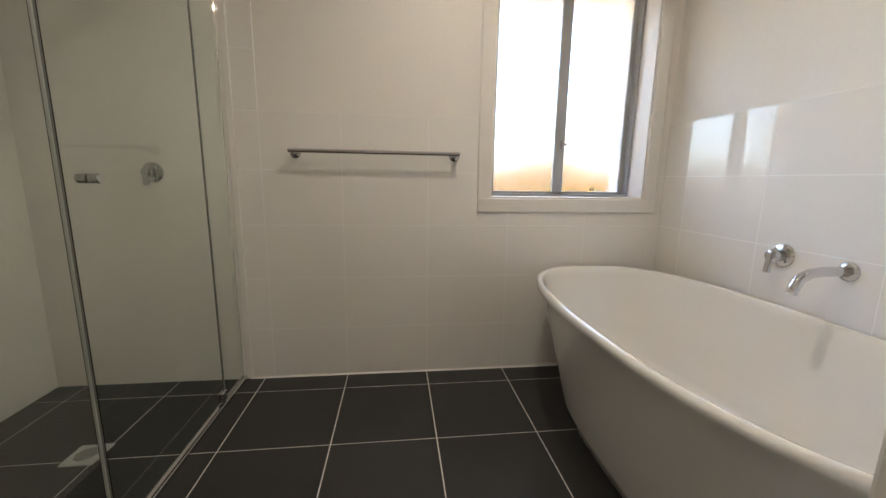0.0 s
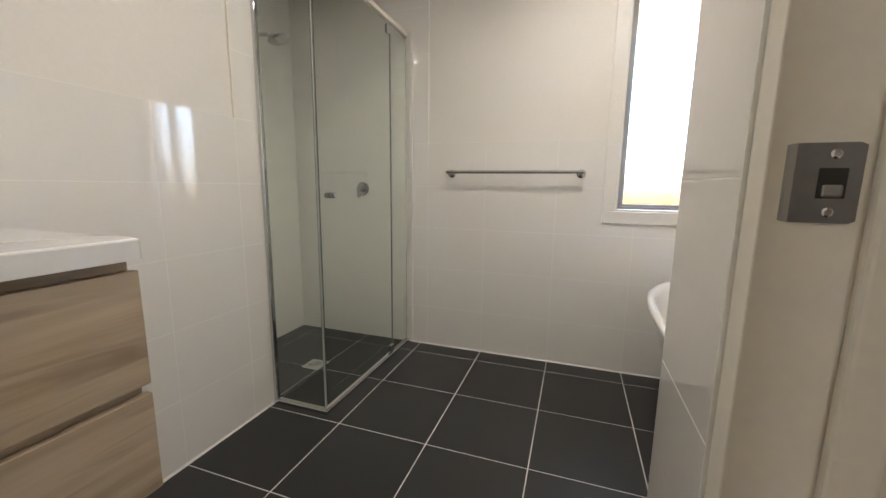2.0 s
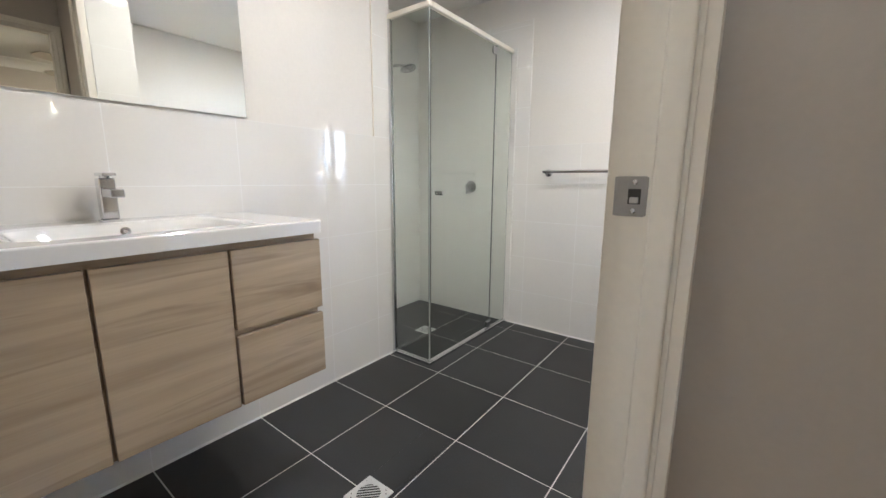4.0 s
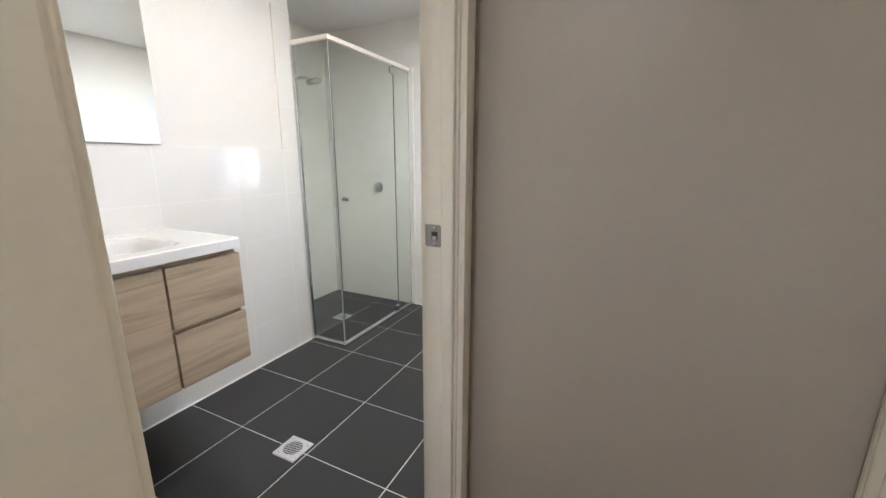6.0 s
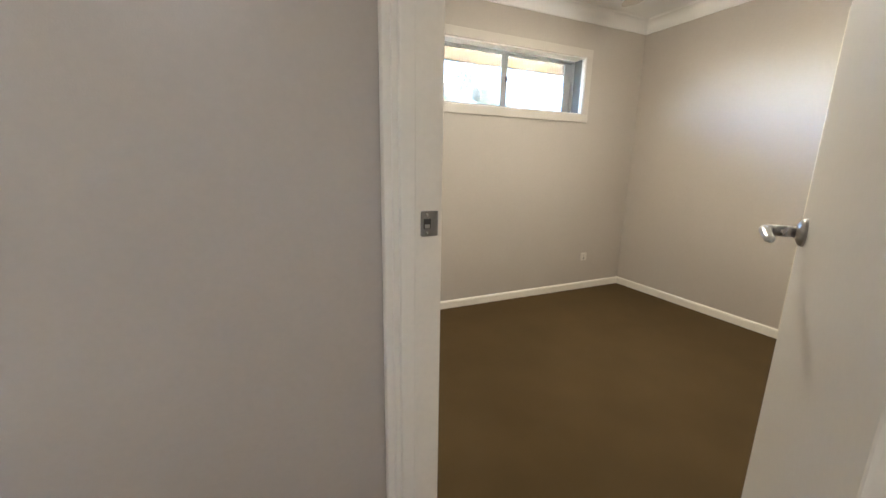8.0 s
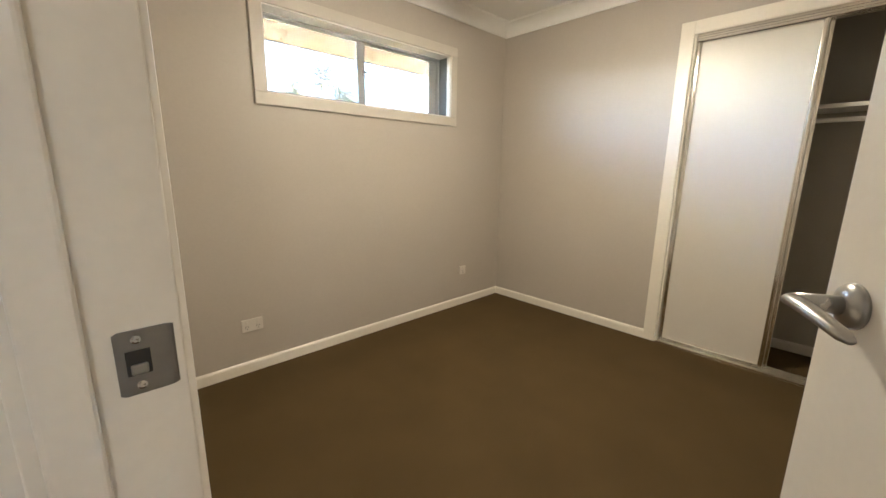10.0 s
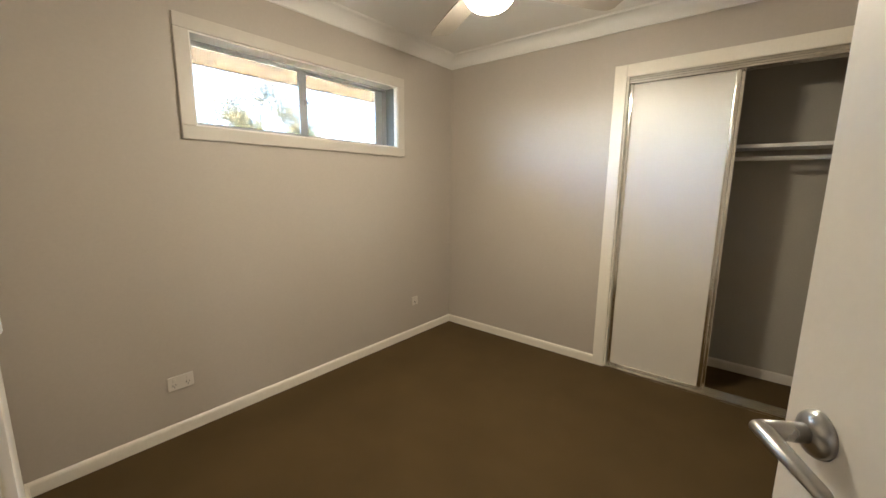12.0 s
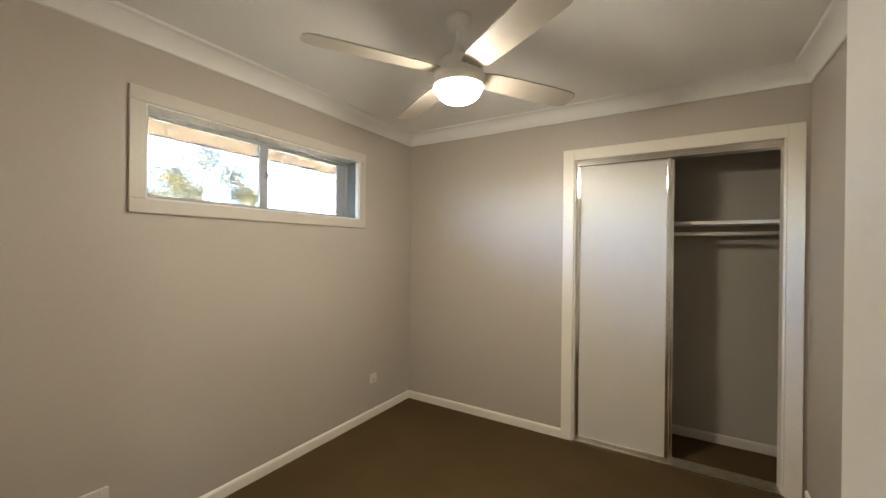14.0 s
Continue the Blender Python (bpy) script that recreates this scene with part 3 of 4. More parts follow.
for p0, p1, o, mi in (((RW, RN, CEIL_Z), (RE, RN, CEIL_Z), (0, -1, 0), (-1, -1)), ((RE, RN, CEIL_Z), (RE, RS, CEIL_Z), (-1, 0, 0), (-1, -1)),
                      ((RE, RS, CEIL_Z), (RW, RS, CEIL_Z), (0, 1, 0), (-1, -1)), ((RW, RS, CEIL_Z), (RW, RN, CEIL_Z), (1, 0, 0), (-1, -1)),
                      ((HW, HN, CEIL_Z), (HE, HN, CEIL_Z), (0, -1, 0), (0, 0))):
    structure("trim_cornice", extrude(COVE, p0, p1, o, mitre=mi), CEIL, "white plaster cove cornice")


# ---- wardrobe ----
wr = thing("wardrobe", "built-in wardrobe with one cream sliding door shut, the other half open", "wardrobe")
y0, y1, zt = OPEN_R
tw = 0.078
part("jamb_trim", box(RE - 0.016, RE + 0.0, y1, y1 + tw, 0, zt + tw, 0.004), TRIM, wr)
part("jamb_trim", box(RE - 0.016, RE + 0.0, y0 - tw, y0, 0, zt + tw, 0.004), TRIM, wr)
part("head_trim", box(RE - 0.0155, RE + 0.0, y0, y1, zt, zt + tw, 0.004), TRIM, wr)
part("jamb_lining", box(RE, RE + 0.1, y1 - 0.012, y1, 0, zt, 0.001), TRIM, wr)
part("jamb_lining", box(RE, RE + 0.1, y0, y0 + 0.012, 0, zt, 0.001), TRIM, wr)
tr = bmesh.new()
for k in range(4):
    box(RE + 0.004 + 0.024 * k, RE + 0.014 + 0.024 * k, y0 + 0.012, y1 - 0.012, zt - 0.042, zt - 0.001, 0.002, bm=tr)
box(RE + 0.004, RE + 0.09, y0 + 0.012, y1 - 0.012, zt - 0.006, zt - 0.0005, bm=tr)
part("top_track", tr, ALU, wr, "polished ribbed aluminium top track")
for k in range(3):
    extr = box(RE + 0.0005, RE + 0.0035, y0 + 0.012, y1 - 0.012, zt - 0.040 + 0.013 * k, zt - 0.033 + 0.013 * k, 0.001)
    part("track_rib", extr, ALU, wr)
bt = box(RE - 0.028, RE + 0.092, y0 + 0.012, y1 - 0.012, 0, 0.006)
for k in range(5):
    box(RE - 0.026 + 0.028 * k, RE - 0.022 + 0.028 * k, y0 + 0.012, y1 - 0.012, 0.006, 0.020, 0.001, bm=bt)
part("bottom_track", bt, ALU, wr, "polished aluminium floor track with ridges")


def sliding_door(a, b, x):
    d = part("sliding_door", box(x, x + 0.014, a + 0.02, b - 0.02, 0.034, zt - 0.048), ROBE, wr, "cream panel in an aluminium frame")
    for u in (a, b - 0.026):
        st = box(x - 0.008, x + 0.022, u, u + 0.026, 0.022, zt - 0.042, 0.005, 3)
        box(x - 0.011, x - 0.006, u + 0.008, u + 0.018, 0.022, zt - 0.042, 0.002, bm=st)
        part("stile", st, ALU, d)
    part("bottom_rail", box(x - 0.005, x + 0.019, a + 0.026, b - 0.026, 0.022, 0.042, 0.003), ALU, d)
    part("top_rail", box(x - 0.003, x + 0.017, a + 0.026, b - 0.026, zt - 0.052, zt - 0.043, 0.002), ALU, d)


sliding_door(-1.048, y1 - 0.014, RE + 0.020)
sliding_door(-1.064, y1 - 0.032, RE + 0.058)
part("shelf", box(RE + 0.235, RE + 0.528, RS + 0.002, OPEN_R[1] + 0.055, 1.552, 1.570, 0.001), SHELF, wr, "white melamine shelf")
part("hanging_rail", cyl((RE + 0.30, RS + 0.002, 1.490), (RE + 0.30, OPEN_R[1] + 0.055, 1.490), 0.013, n=20), SHELF, wr, "white hanging rail", True)
part("shelf_edge", box(RE + 0.228, RE + 0.2345, RS + 0.002, OPEN_R[1] + 0.055, 1.550, 1.572, 0.001), SHELF, wr)
part("shelf_support", box(RE + 0.24, RE + 0.526, RS + 0.004, RS + 0.022, 1.46, 1.551, 0.001), SHELF, wr)


# ---- ceiling fan ----
FX, FY = 3.985, -0.250
fan = thing("ceiling_fan", "white four-bladed ceiling fan with a lit opal bowl lamp", "ceiling fan")
part("canopy", lathe([(0, 0), (0.058, 0), (0.058, -0.020), (0.050, -0.046), (0.030, -0.058), (0, -0.058)], (FX, FY, CEIL_Z), 32), PLASTIC, fan, smooth=True)
part("down_rod", cyl((FX, FY, 2.23), (FX, FY, CEIL_Z - 0.05), 0.014, n=18), PLASTIC, fan, smooth=True)
part("rod_cup", lathe([(0, 0.062), (0.020, 0.062), (0.026, 0.050), (0.034, 0.010), (0.040, 0), (0, 0)], (FX, FY, 2.218), 32), PLASTIC, fan, smooth=True)
part("motor_housing", lathe([(0, 0.225), (0.045, 0.224), (0.075, 0.212), (0.100, 0.190), (0.110, 0.168), (0.110, 0.142), (0, 0.142)], (FX, FY, 2.0), 48), PLASTIC, fan, smooth=True)
part("lamp_ring", lathe([(0.090, 0.142), (0.117, 0.142), (0.121, 0.138), (0.121, 0.132), (0.115, 0.130), (0.115, 0.094), (0.111, 0.089), (0.100, 0.089)], (FX, FY, 2.0), 48), PLASTIC, fan, "white ring with a raised lip")
bowl = [(0.104 * math.cos(a), 0.094 - 0.074 * math.sin(a) ** 0.9) for a in [k * math.pi / 2 / 12 for k in range(13)]]
part("lamp_bowl", lathe([(0.0, 0.096)] + bowl[:-1] + [(0, 0.020)], (FX, FY, 2.0), 48), OPAL, fan, "glowing opal glass bowl", True)


def fan_blade(angle):
    own = bmesh.new()
    top, bot = [], []
    out = [(0.10, 0.040), (0.16, 0.058), (0.30, 0.064), (0.50, 0.068), (0.610, 0.066), (0.644, 0.055), (0.660, 0.035)]
    pts = [(r, w) for r, w in out] + [(r, -w) for r, w in out[::-1]]
    for zoff, ring in ((0.003, top), (-0.003, bot)):
        for r, w in pts:
            ring.append(own.verts.new((r, w, zoff)))
    own.faces.new(top)
    own.faces.new(bot[::-1])
    for k in range(len(pts)):
        j = (k + 1) % len(pts)
        own.faces.new((top[k], bot[k], bot[j], top[j]))
    m = pose(FX, FY, 2.150, 0, 0, angle) @ pose(0, 0, 0, -11, 0, 0)
    bmesh.ops.transform(own, matrix=m, verts=own.verts)
    return own


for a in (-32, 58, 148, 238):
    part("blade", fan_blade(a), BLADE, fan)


# ---- downlights ----
for lx, ly, lz, watts in LAMPS:
    d = thing("downlight", "small white recessed ceiling downlight, lit", "downlight", "downlights")
    part("bezel", lathe([(0.046, 0.002), (0.046, -0.006), (0.052, -0.008), (0.058, -0.006), (0.060, 0.0), (0.060, 0.002)], (lx, ly, lz), 36), PLASTIC, d, smooth=True)
    part("lens", lathe([(0, -0.001), (0.047, -0.001), (0.047, -0.004), (0, -0.004)], (lx, ly, lz), 30), OPAL, d, "lit frosted lens")

# ---- power points, switch ----
def outlet(name, x, z, w, h, gangs, label):
    o = thing(name, label, "power outlet", "wall plates")
    part("plate", box(x - w / 2, x + w / 2, RN - 0.010, RN, z - h / 2, z + h / 2, 0.003), OUTLET, o)
    for k in range(gangs):
        cx = x + (k - (gangs - 1) / 2) * w * 0.52
        part("switch", box(cx - 0.006, cx + 0.006, RN - 0.014, RN - 0.0095, z + h * 0.14, z + h * 0.36, 0.002), OUTLET, o)
        sl = bmesh.new()
        for dx, tilt in ((-0.007, 0.3), (0.007, -0.3), (0.0, 0.0)):
            b = box(-0.0011, 0.0011, -0.0015, 0.001, -0.0045, 0.0045)
            bmesh.ops.transform(b, matrix=Matrix.Translation((cx + dx, RN - 0.0105, z - h * (0.10 if dx else 0.26))) @ Matrix.Rotation(tilt, 4, "Y"), verts=b.verts)
            joined(sl, b)
        part("socket_slots", sl, DARK, o)
    return o


outlet("power_outlet", 3.100, 0.287, 0.117, 0.074, 2, "white double power outlet low on the beige wall")
outlet("power_outlet", 4.858, 0.314, 0.074, 0.074, 1, "small white wall socket low on the beige wall")
sw = thing("light_switch", "white light switch beside the bedroom doorway", "light switch")
part("plate", box(RW, RW + 0.007, -0.800, -0.726, 1.150, 1.265, 0.003), PLASTIC, sw)
part("rocker", box(RW + 0.0065, RW + 0.015, -0.771, -0.755, 1.196, 1.218, 0.003), PLASTIC, sw)


# ---- shower ----
SX, SY, ST = 0.300, 0.046, 1.90
shower = thing("shower_screen", "glass shower enclosure with slim chrome frame and pivot door", "shower screen")
part("corner_post", box(SX - 0.003, SX + 0.003, SY - 0.003, SY + 0.003, 0.02, ST - 0.02, 0.001), STRIP, shower, "grey corner strip")
part("wall_channel", box(BW, BW + 0.022, SY - 0.012, SY + 0.012, 0.012, ST, 0.003), CHROME, shower)
part("wall_channel", box(SX + 0.016, SX + 0.044, BN - 0.014, BN - 0.004, 0.012, ST, 0.003), SHELF, shower)
part("top_rail", box(BW, SX + 0.014, SY - 0.014, SY + 0.014, ST - 0.026, ST, 0.004), TRIM, shower, "white top rail")
part("top_rail", box(SX - 0.014, SX + 0.014, SY + 0.014, BN - 0.004, ST - 0.026, ST, 0.004), TRIM, shower, "white top rail")
part("sill", box(BW, SX + 0.016, SY - 0.016, SY + 0.016, 0.0, 0.020, 0.004), CHROME, shower)
part("sill", box(SX - 0.016, SX + 0.016, SY + 0.016, BN - 0.004, 0.0, 0.018, 0.004), CHROME, shower)
part("side_pane", box(BW + 0.016, SX - 0.004, SY - 0.003, SY + 0.003, 0.016, ST - 0.02), SCREEN, shower, "clear greenish glass")
dr = part("shower_door", box(SX - 0.003, SX + 0.003, SY + 0.012, 0.709, 0.030, ST - 0.034), SCREEN, shower, "clear glass pivot door")
part("fixed_pane", box(SX - 0.003, SX + 0.003, 0.716, BN - 0.014, 0.016, ST - 0.02), SCREEN, shower, "clear greenish glass")
part("door_seal", box(SX - 0.005, SX + 0.005, 0.7095, 0.7155, 0.02, ST - 0.03), SEAL, shower, "grey rubber seal")
part("edge_strip", box(SX - 0.004, SX + 0.004, SY + 0.0045, SY + 0.0075, 0.03, ST - 0.034), SEAL, shower)
for z in (0.045, ST - 0.065):
    part("pivot", box(SX - 0.011, SX + 0.011, 0.672, 0.718, z - 0.022, z + 0.024, 0.004), CHROME, dr)
for pane in [o for o in shower.children if o.data.materials[0] is SCREEN]:
    pane.visible_shadow = False
hd = cyl((SX + 0.003, 0.135, 0.970), (SX + 0.028, 0.135, 0.970), 0.0125, n=24, bevel=0.002)
cyl((SX - 0.028, 0.135, 0.970), (SX - 0.003, 0.135, 0.970), 0.0125, n=24, bevel=0.002, bm=hd)
part("door_handle", hd, CHROME, dr, "pair of short round chrome knobs")
sh = thing("overhead_shower", "chrome overhead shower on a short wall arm", "overhead shower")
ay = 0.50
part("wall_flange", lathe([(0, 0), (0.028, 0), (0.026, 0.006), (0.012, 0.010), (0, 0.010)], (SHW + 0.006, ay, 1.80), 28, axis=(1, 0, 0)), CHROME, sh, smooth=True)
part("arm", tube([(SHW + 0.012, ay, 1.80), (-0.44, ay, 1.806), (-0.36, ay, 1.812), (-0.31, ay, 1.806), (-0.29, ay, 1.797)], [0.010] * 5, 16), CHROME, sh, smooth=True)
part("head", lathe([(0, 0.03), (0.016, 0.03), (0.03, 0.022), (0.052, 0.012), (0.056, 0.004), (0.052, 0), (0, 0)], (-0.245, ay, 1.770), 36, axis=(-0.30, 0, 1)), CHROME, sh, smooth=True)
hk = thing("shower_hook", "small chrome peg on the shower wall", "wall hook")
part("peg", cyl((SHW + 0.006, 0.50, 1.435), (SHW + 0.05, 0.50, 1.435), 0.009, n=16, bevel=0.002), CHROME, hk)


def mixer(name, at, out, lever_to, label, r=0.036):
    """A wall mixer: round plate, turned body and a flat lever."""
    t = thing(name, label, "mixer tap")
    p, o = Vector(at), Vector(out)
    part("cover_plate", lathe([(0, 0), (r, 0), (r, 0.003), (r * 0.9, 0.008), (0, 0.009)], p, 36, axis=o), CHROME, t, smooth=True)
    part("body", lathe([(0, 0), (0.022, 0), (0.022, 0.040), (0.019, 0.046), (0, 0.048)], p + o * 0.008, 28, axis=o), CHROME, t, smooth=True)
    a = p + o * 0.050
    lx, ly = (0.006, 0.012) if abs(o.x) > 0.5 else (0.012, 0.006)
    pad = box(-lx, lx, -ly, ly, lever_to[2], 0.014, 0.0035, 3)
    bmesh.ops.transform(pad, matrix=Matrix.Translation(a) @ Matrix.Rotation(radians(6), 4, o.cross(Vector((0, 0, 1)))), verts=pad.verts)
    part("lever", pad, CHROME, t)
    return t


mixer("shower_mixer", (-0.012, BN - 0.006, 0.993), (0, -1, 0), (0.012, -0.004, -0.055), "round chrome shower mixer on the white tiles", 0.044)
mixer("bath_mixer", (BE - 0.006, 0.266, 0.735), (-1, 0, 0), (-0.010, 0.012, -0.062), "chrome bath mixer with a paddle lever", 0.042)
spt = thing("bath_spout", "curved chrome wall spout over the bath", "bath spout")
part("flange", lathe([(0, 0), (0.030, 0), (0.029, 0.005), (0.018, 0.009), (0, 0.009)], (BE - 0.006, 0.060, 0.724), 30, axis=(-1, 0, 0)), CHROME, spt, smooth=True)
arc = [(BE - 0.012, 0.060, 0.724), (2.37, 0.060, 0.726), (2.32, 0.060, 0.726), (2.278, 0.060, 0.720), (2.248, 0.060, 0.704), (2.231, 0.058, 0.678), (2.225, 0.058, 0.657)]
part("pipe", tube(arc, [0.0155] * 5 + [0.0150, 0.0150], 20), CHROME, spt, smooth=True)

# towel rail
tr_ = thing("towel_rail", "single chrome towel rail on the bathroom wall", "towel rail")
part("bar", cyl((0.580, 0.872, 1.097), (1.340, 0.872, 1.097), 0.0095, n=24, bevel=0.002), CHROME, tr_, smooth=False)
for x in (0.597, 1.323):
    part("post", cyl((x, 0.876, 1.095), (x, BN - 0.004, 1.090), 0.010, 0.012, n=20), CHROME, tr_, smooth=True)
    part("rose", lathe([(0, 0), (0.024, 0), (0.024, 0.004), (0.020, 0.009), (0, 0.010)], (x, BN - 0.004, 1.089), 28, axis=(0, -1, 0)), CHROME, tr_, smooth=True)


# ---- bath ----
def bath_ring(bm, cx, cy, ax, ay, z, n=72, p=2.7):
    ring = []
    for k in range(n):
        a = 2 * math.pi * k / n
        c, s = math.cos(a), math.sin(a)
        ring.append(bm.verts.new((cx + ax * math.copysign(abs(c) ** (2 / p), c), cy + ay * math.copysign(abs(s) ** (2 / p), s), z)))
    return ring


def bathtub():
    bm = bmesh.new()
    cx, cy = 2.0, 0.135
    rows = [(0.235, 0.600, 0.0), (0.250, 0.620, 0.006), (0.262, 0.638, 0.05), (0.295, 0.672, 0.20), (0.335, 0.708, 0.36), (0.375, 0.738, 0.48), (0.392, 0.750, 0.525),
            (0.402, 0.757, 0.540), (0.404, 0.759, 0.552), (0.400, 0.756, 0.561), (0.391, 0.748, 0.565), (0.381, 0.738, 0.563), (0.374, 0.731, 0.555),
            (0.366, 0.722, 0.53), (0.345, 0.695, 0.42), (0.310, 0.655, 0.28), (0.270, 0.605, 0.18), (0.220, 0.54, 0.145), (0.12, 0.35, 0.136), (0.03, 0.05, 0.134)]
    rings = [bath_ring(bm, cx, cy, *r) for r in rows]
    for a, b in zip(rings, rings[1:]):
        for k in range(len(a)):
            j = (k + 1) % len(a)
            bm.faces.new((a[k], a[j], b[j], b[k]))
    bm.faces.new(rings[0][::-1])
    bm.faces.new(rings[-1])
    return bm


tub = thing("bathtub", "white freestanding oval bath with a rolled rim", "bathtub")
part("shell", bathtub(), CERAMIC, tub, smooth=True)
part("waste", lathe([(0, 0), (0.030, 0), (0.030, 0.004), (0.022, 0.006), (0, 0.006)], (2.0, 0.135, 0.134), 28), CHROME, tub)

# ---- vanity ----
V0, V1, VX = -1.72, -0.815, 0.545
van = thing("vanity", "wall-hung vanity in pale oak laminate with flat drawers", "vanity")
carc = box(BW + 0.006, VX - 0.020, V0 + 0.004, V1 - 0.006, 0.398, 0.800, 0.001)
box(VX - 0.036, VX - 0.020, V0 + 0.004, V1 - 0.006, 0.8005, 0.8738, 0.001, bm=carc)
box(BW + 0.006, VX - 0.0365, V1 - 0.022, V1 - 0.006, 0.8005, 0.8738, 0.001, bm=carc)
box(BW + 0.006, VX - 0.0365, V0 + 0.004, V0 + 0.020, 0.8005, 0.8738, 0.001, bm=carc)
part("carcass", carc, OAK, van)
part("cupboard_door", box(VX - 0.018, VX, -1.374, -1.098, 0.404, 0.852, 0.0015), OAK, van)
part("cupboard_door", box(VX - 0.018, VX, V0 + 0.006, -1.382, 0.404, 0.852, 0.0015), OAK, van)
part("drawer_front", box(VX - 0.018, VX, -1.090, V1, 0.628, 0.852, 0.0015), OAK, van)
part("drawer_front", box(VX - 0.018, VX, -1.090, V1, 0.404, 0.608, 0.0015), OAK, van)
top = thing("vanity_basin", "white moulded basin top resting on the oak vanity", "basin")


def basin_top():
    bm = bmesh.new()
    x0, x1, y0, y1, zb, zt = BW + 0.006, VX + 0.014, V0 - 0.004, V1 + 0.008, 0.874, 0.913
    cx, cy = 0.315, -1.22
    n = 56

    def ring(f, z, p):
        r = []
        for k in range(n):
            a = 2 * math.pi * k / n
            c, s = math.cos(a), math.sin(a)
            r.append(bm.verts.new(f(math.copysign(abs(c) ** (2 / p), c), math.copysign(abs(s) ** (2 / p), s), z)))
        return r

    rect = lambda i: (lambda c, s, z: ((x0 + x1) / 2 + (x1 - x0 - 2 * i) / 2 * c, (y0 + y1) / 2 + (y1 - y0 - 2 * i) / 2 * s, z))  # noqa: E731
    bowl = lambda ax, ay: (lambda c, s, z: (cx + ax * c, cy + ay * s, z))  # noqa: E731
    rs = [ring(rect(0), zb, 40), ring(rect(0), zt - 0.004, 40), ring(rect(0.002), zt - 0.001, 40), ring(rect(0.005), zt, 40),
          ring(bowl(0.176, 0.256), zt, 6), ring(bowl(0.172, 0.252), zt - 0.001, 6), ring(bowl(0.162, 0.242), zt - 0.006, 6), ring(bowl(0.150, 0.228), zt - 0.022, 5), ring(bowl(0.132, 0.205), zt - 0.055, 5), ring(bowl(0.10, 0.16), zt - 0.09, 4), ring(bowl(0.02, 0.03), zt - 0.097, 2)]
    for a, b in zip(rs, rs[1:]):
        for k in range(n):
            j = (k + 1) % n
            bm.faces.new((a[k], a[j], b[j], b[k]))
    bm.faces.new(rs[-1])
    return bm


part("basin_slab", basin_top(), CERAMIC, top)
part("overflow_ring", lathe([(0.006, 0), (0.013, 0), (0.013, 0.003), (0.006, 0.004)], (0.168, -1.215, 0.885), 20, axis=(1, 0, 0.35)), CHROME, top)
bt_ = thing("basin_tap", "square chrome basin mixer on the white vanity top", "mixer tap")
TY = -1.228
part("base", box(0.062, 0.112, TY - 0.025, TY + 0.025, 0.913, 0.918, 0.002), CHROME, bt_)
part("body", box(0.066, 0.106, TY - 0.020, TY + 0.020, 0.918, 1.040, 0.004, 3), CHROME, bt_)
part("spout", box(0.106, 0.200, TY - 0.017, TY + 0.017, 0.985, 1.010, 0.004, 3), CHROME, bt_)
part("lever", box(0.060, 0.135, TY - 0.018, TY + 0.018, 1.046, 1.056, 0.003, 3), CHROME, bt_)
part("neck", cyl((0.086, TY, 1.039), (0.086, TY, 1.048), 0.013, n=18), CHROME, bt_)

# mirror
mir = thing("mirror", "frameless wall mirror above the white tiles", "mirror")
part("glass_sheet", box(BW + 0.006, BW + 0.011, -1.72, -0.757, TILE_TOP + 0.008, 2.05, 0.0008), MIRROR, mir)
part("backing", box(BW + 0.0005, BW + 0.0055, -1.716, -0.761, TILE_TOP + 0.012, 2.046), SEAL, mir)


# floor wastes
def floor_waste(name, cx, cy, s, label):
    f = thing(name, label, "floor drain", "floor drains")
    fr = box(cx - s, cx + s, cy - s, cy - s + 0.010, -0.004, 0.004, 0.001)
    box(cx - s, cx + s, cy + s - 0.010, cy + s, -0.004, 0.004, 0.001, bm=fr)
    box(cx - s, cx - s + 0.010, cy - s + 0.010, cy + s - 0.010, -0.004, 0.004, 0.001, bm=fr)
    box(cx + s - 0.010, cx + s, cy - s + 0.010, cy + s - 0.010, -0.004, 0.004, 0.001, bm=fr)
    part("frame", fr, DRAIN, f, "brushed steel square frame")
    ring = lathe([(s * 0.70, -0.004), (s * 0.70, 0.0045), (s * 0.98, 0.0045), (s * 0.98, -0.004)], (cx, cy, 0), 32)
    part("grate_ring", ring, DRAIN, f)
    part("well", box(cx - s + 0.01, cx + s - 0.01, cy - s + 0.01, cy + s - 0.01, -0.0012, 0.0026), DARK, f)
    for k in range(7):
        d = (k - 3) * s * 0.19
        h = math.sqrt(max(0.0, (s * 0.72) ** 2 - d * d))
        b = box(-h, h, d - s * 0.028, d + s * 0.028, -0.003, 0.0043, 0.0006)
        bmesh.ops.transform(b, matrix=pose(cx, cy, 0, 0, 0, 45), verts=b.verts)
        part("bar", b, DRAIN, f)
    for sx in (-1, 1):
        for sy in (-1, 1):
            part("corner_fill", box(cx + sx * s * 0.82 - s * 0.17, cx + sx * s * 0.82 + s * 0.17, cy + sy * s * 0.82 - s * 0.17, cy + sy * s * 0.82 + s * 0.17, -0.004, 0.0035, 0.0005), DRAIN, f)
    return f


floor_waste("floor_drain", 0.724, -0.800, 0.058, "square pale metal floor drain set in dark tiles")
floor_waste("floor_drain", -0.045, 0.430, 0.052, "square metal shower drain set in dark tiles")


# ---- outdoors ----
structure("ground", box(-300, 300, -300, 300, -0.40, -0.30), SOIL, "bare dry ground outside the house")
eave = thing("eave", "tan sheeted eave over the windows with a dark edge", "eave")
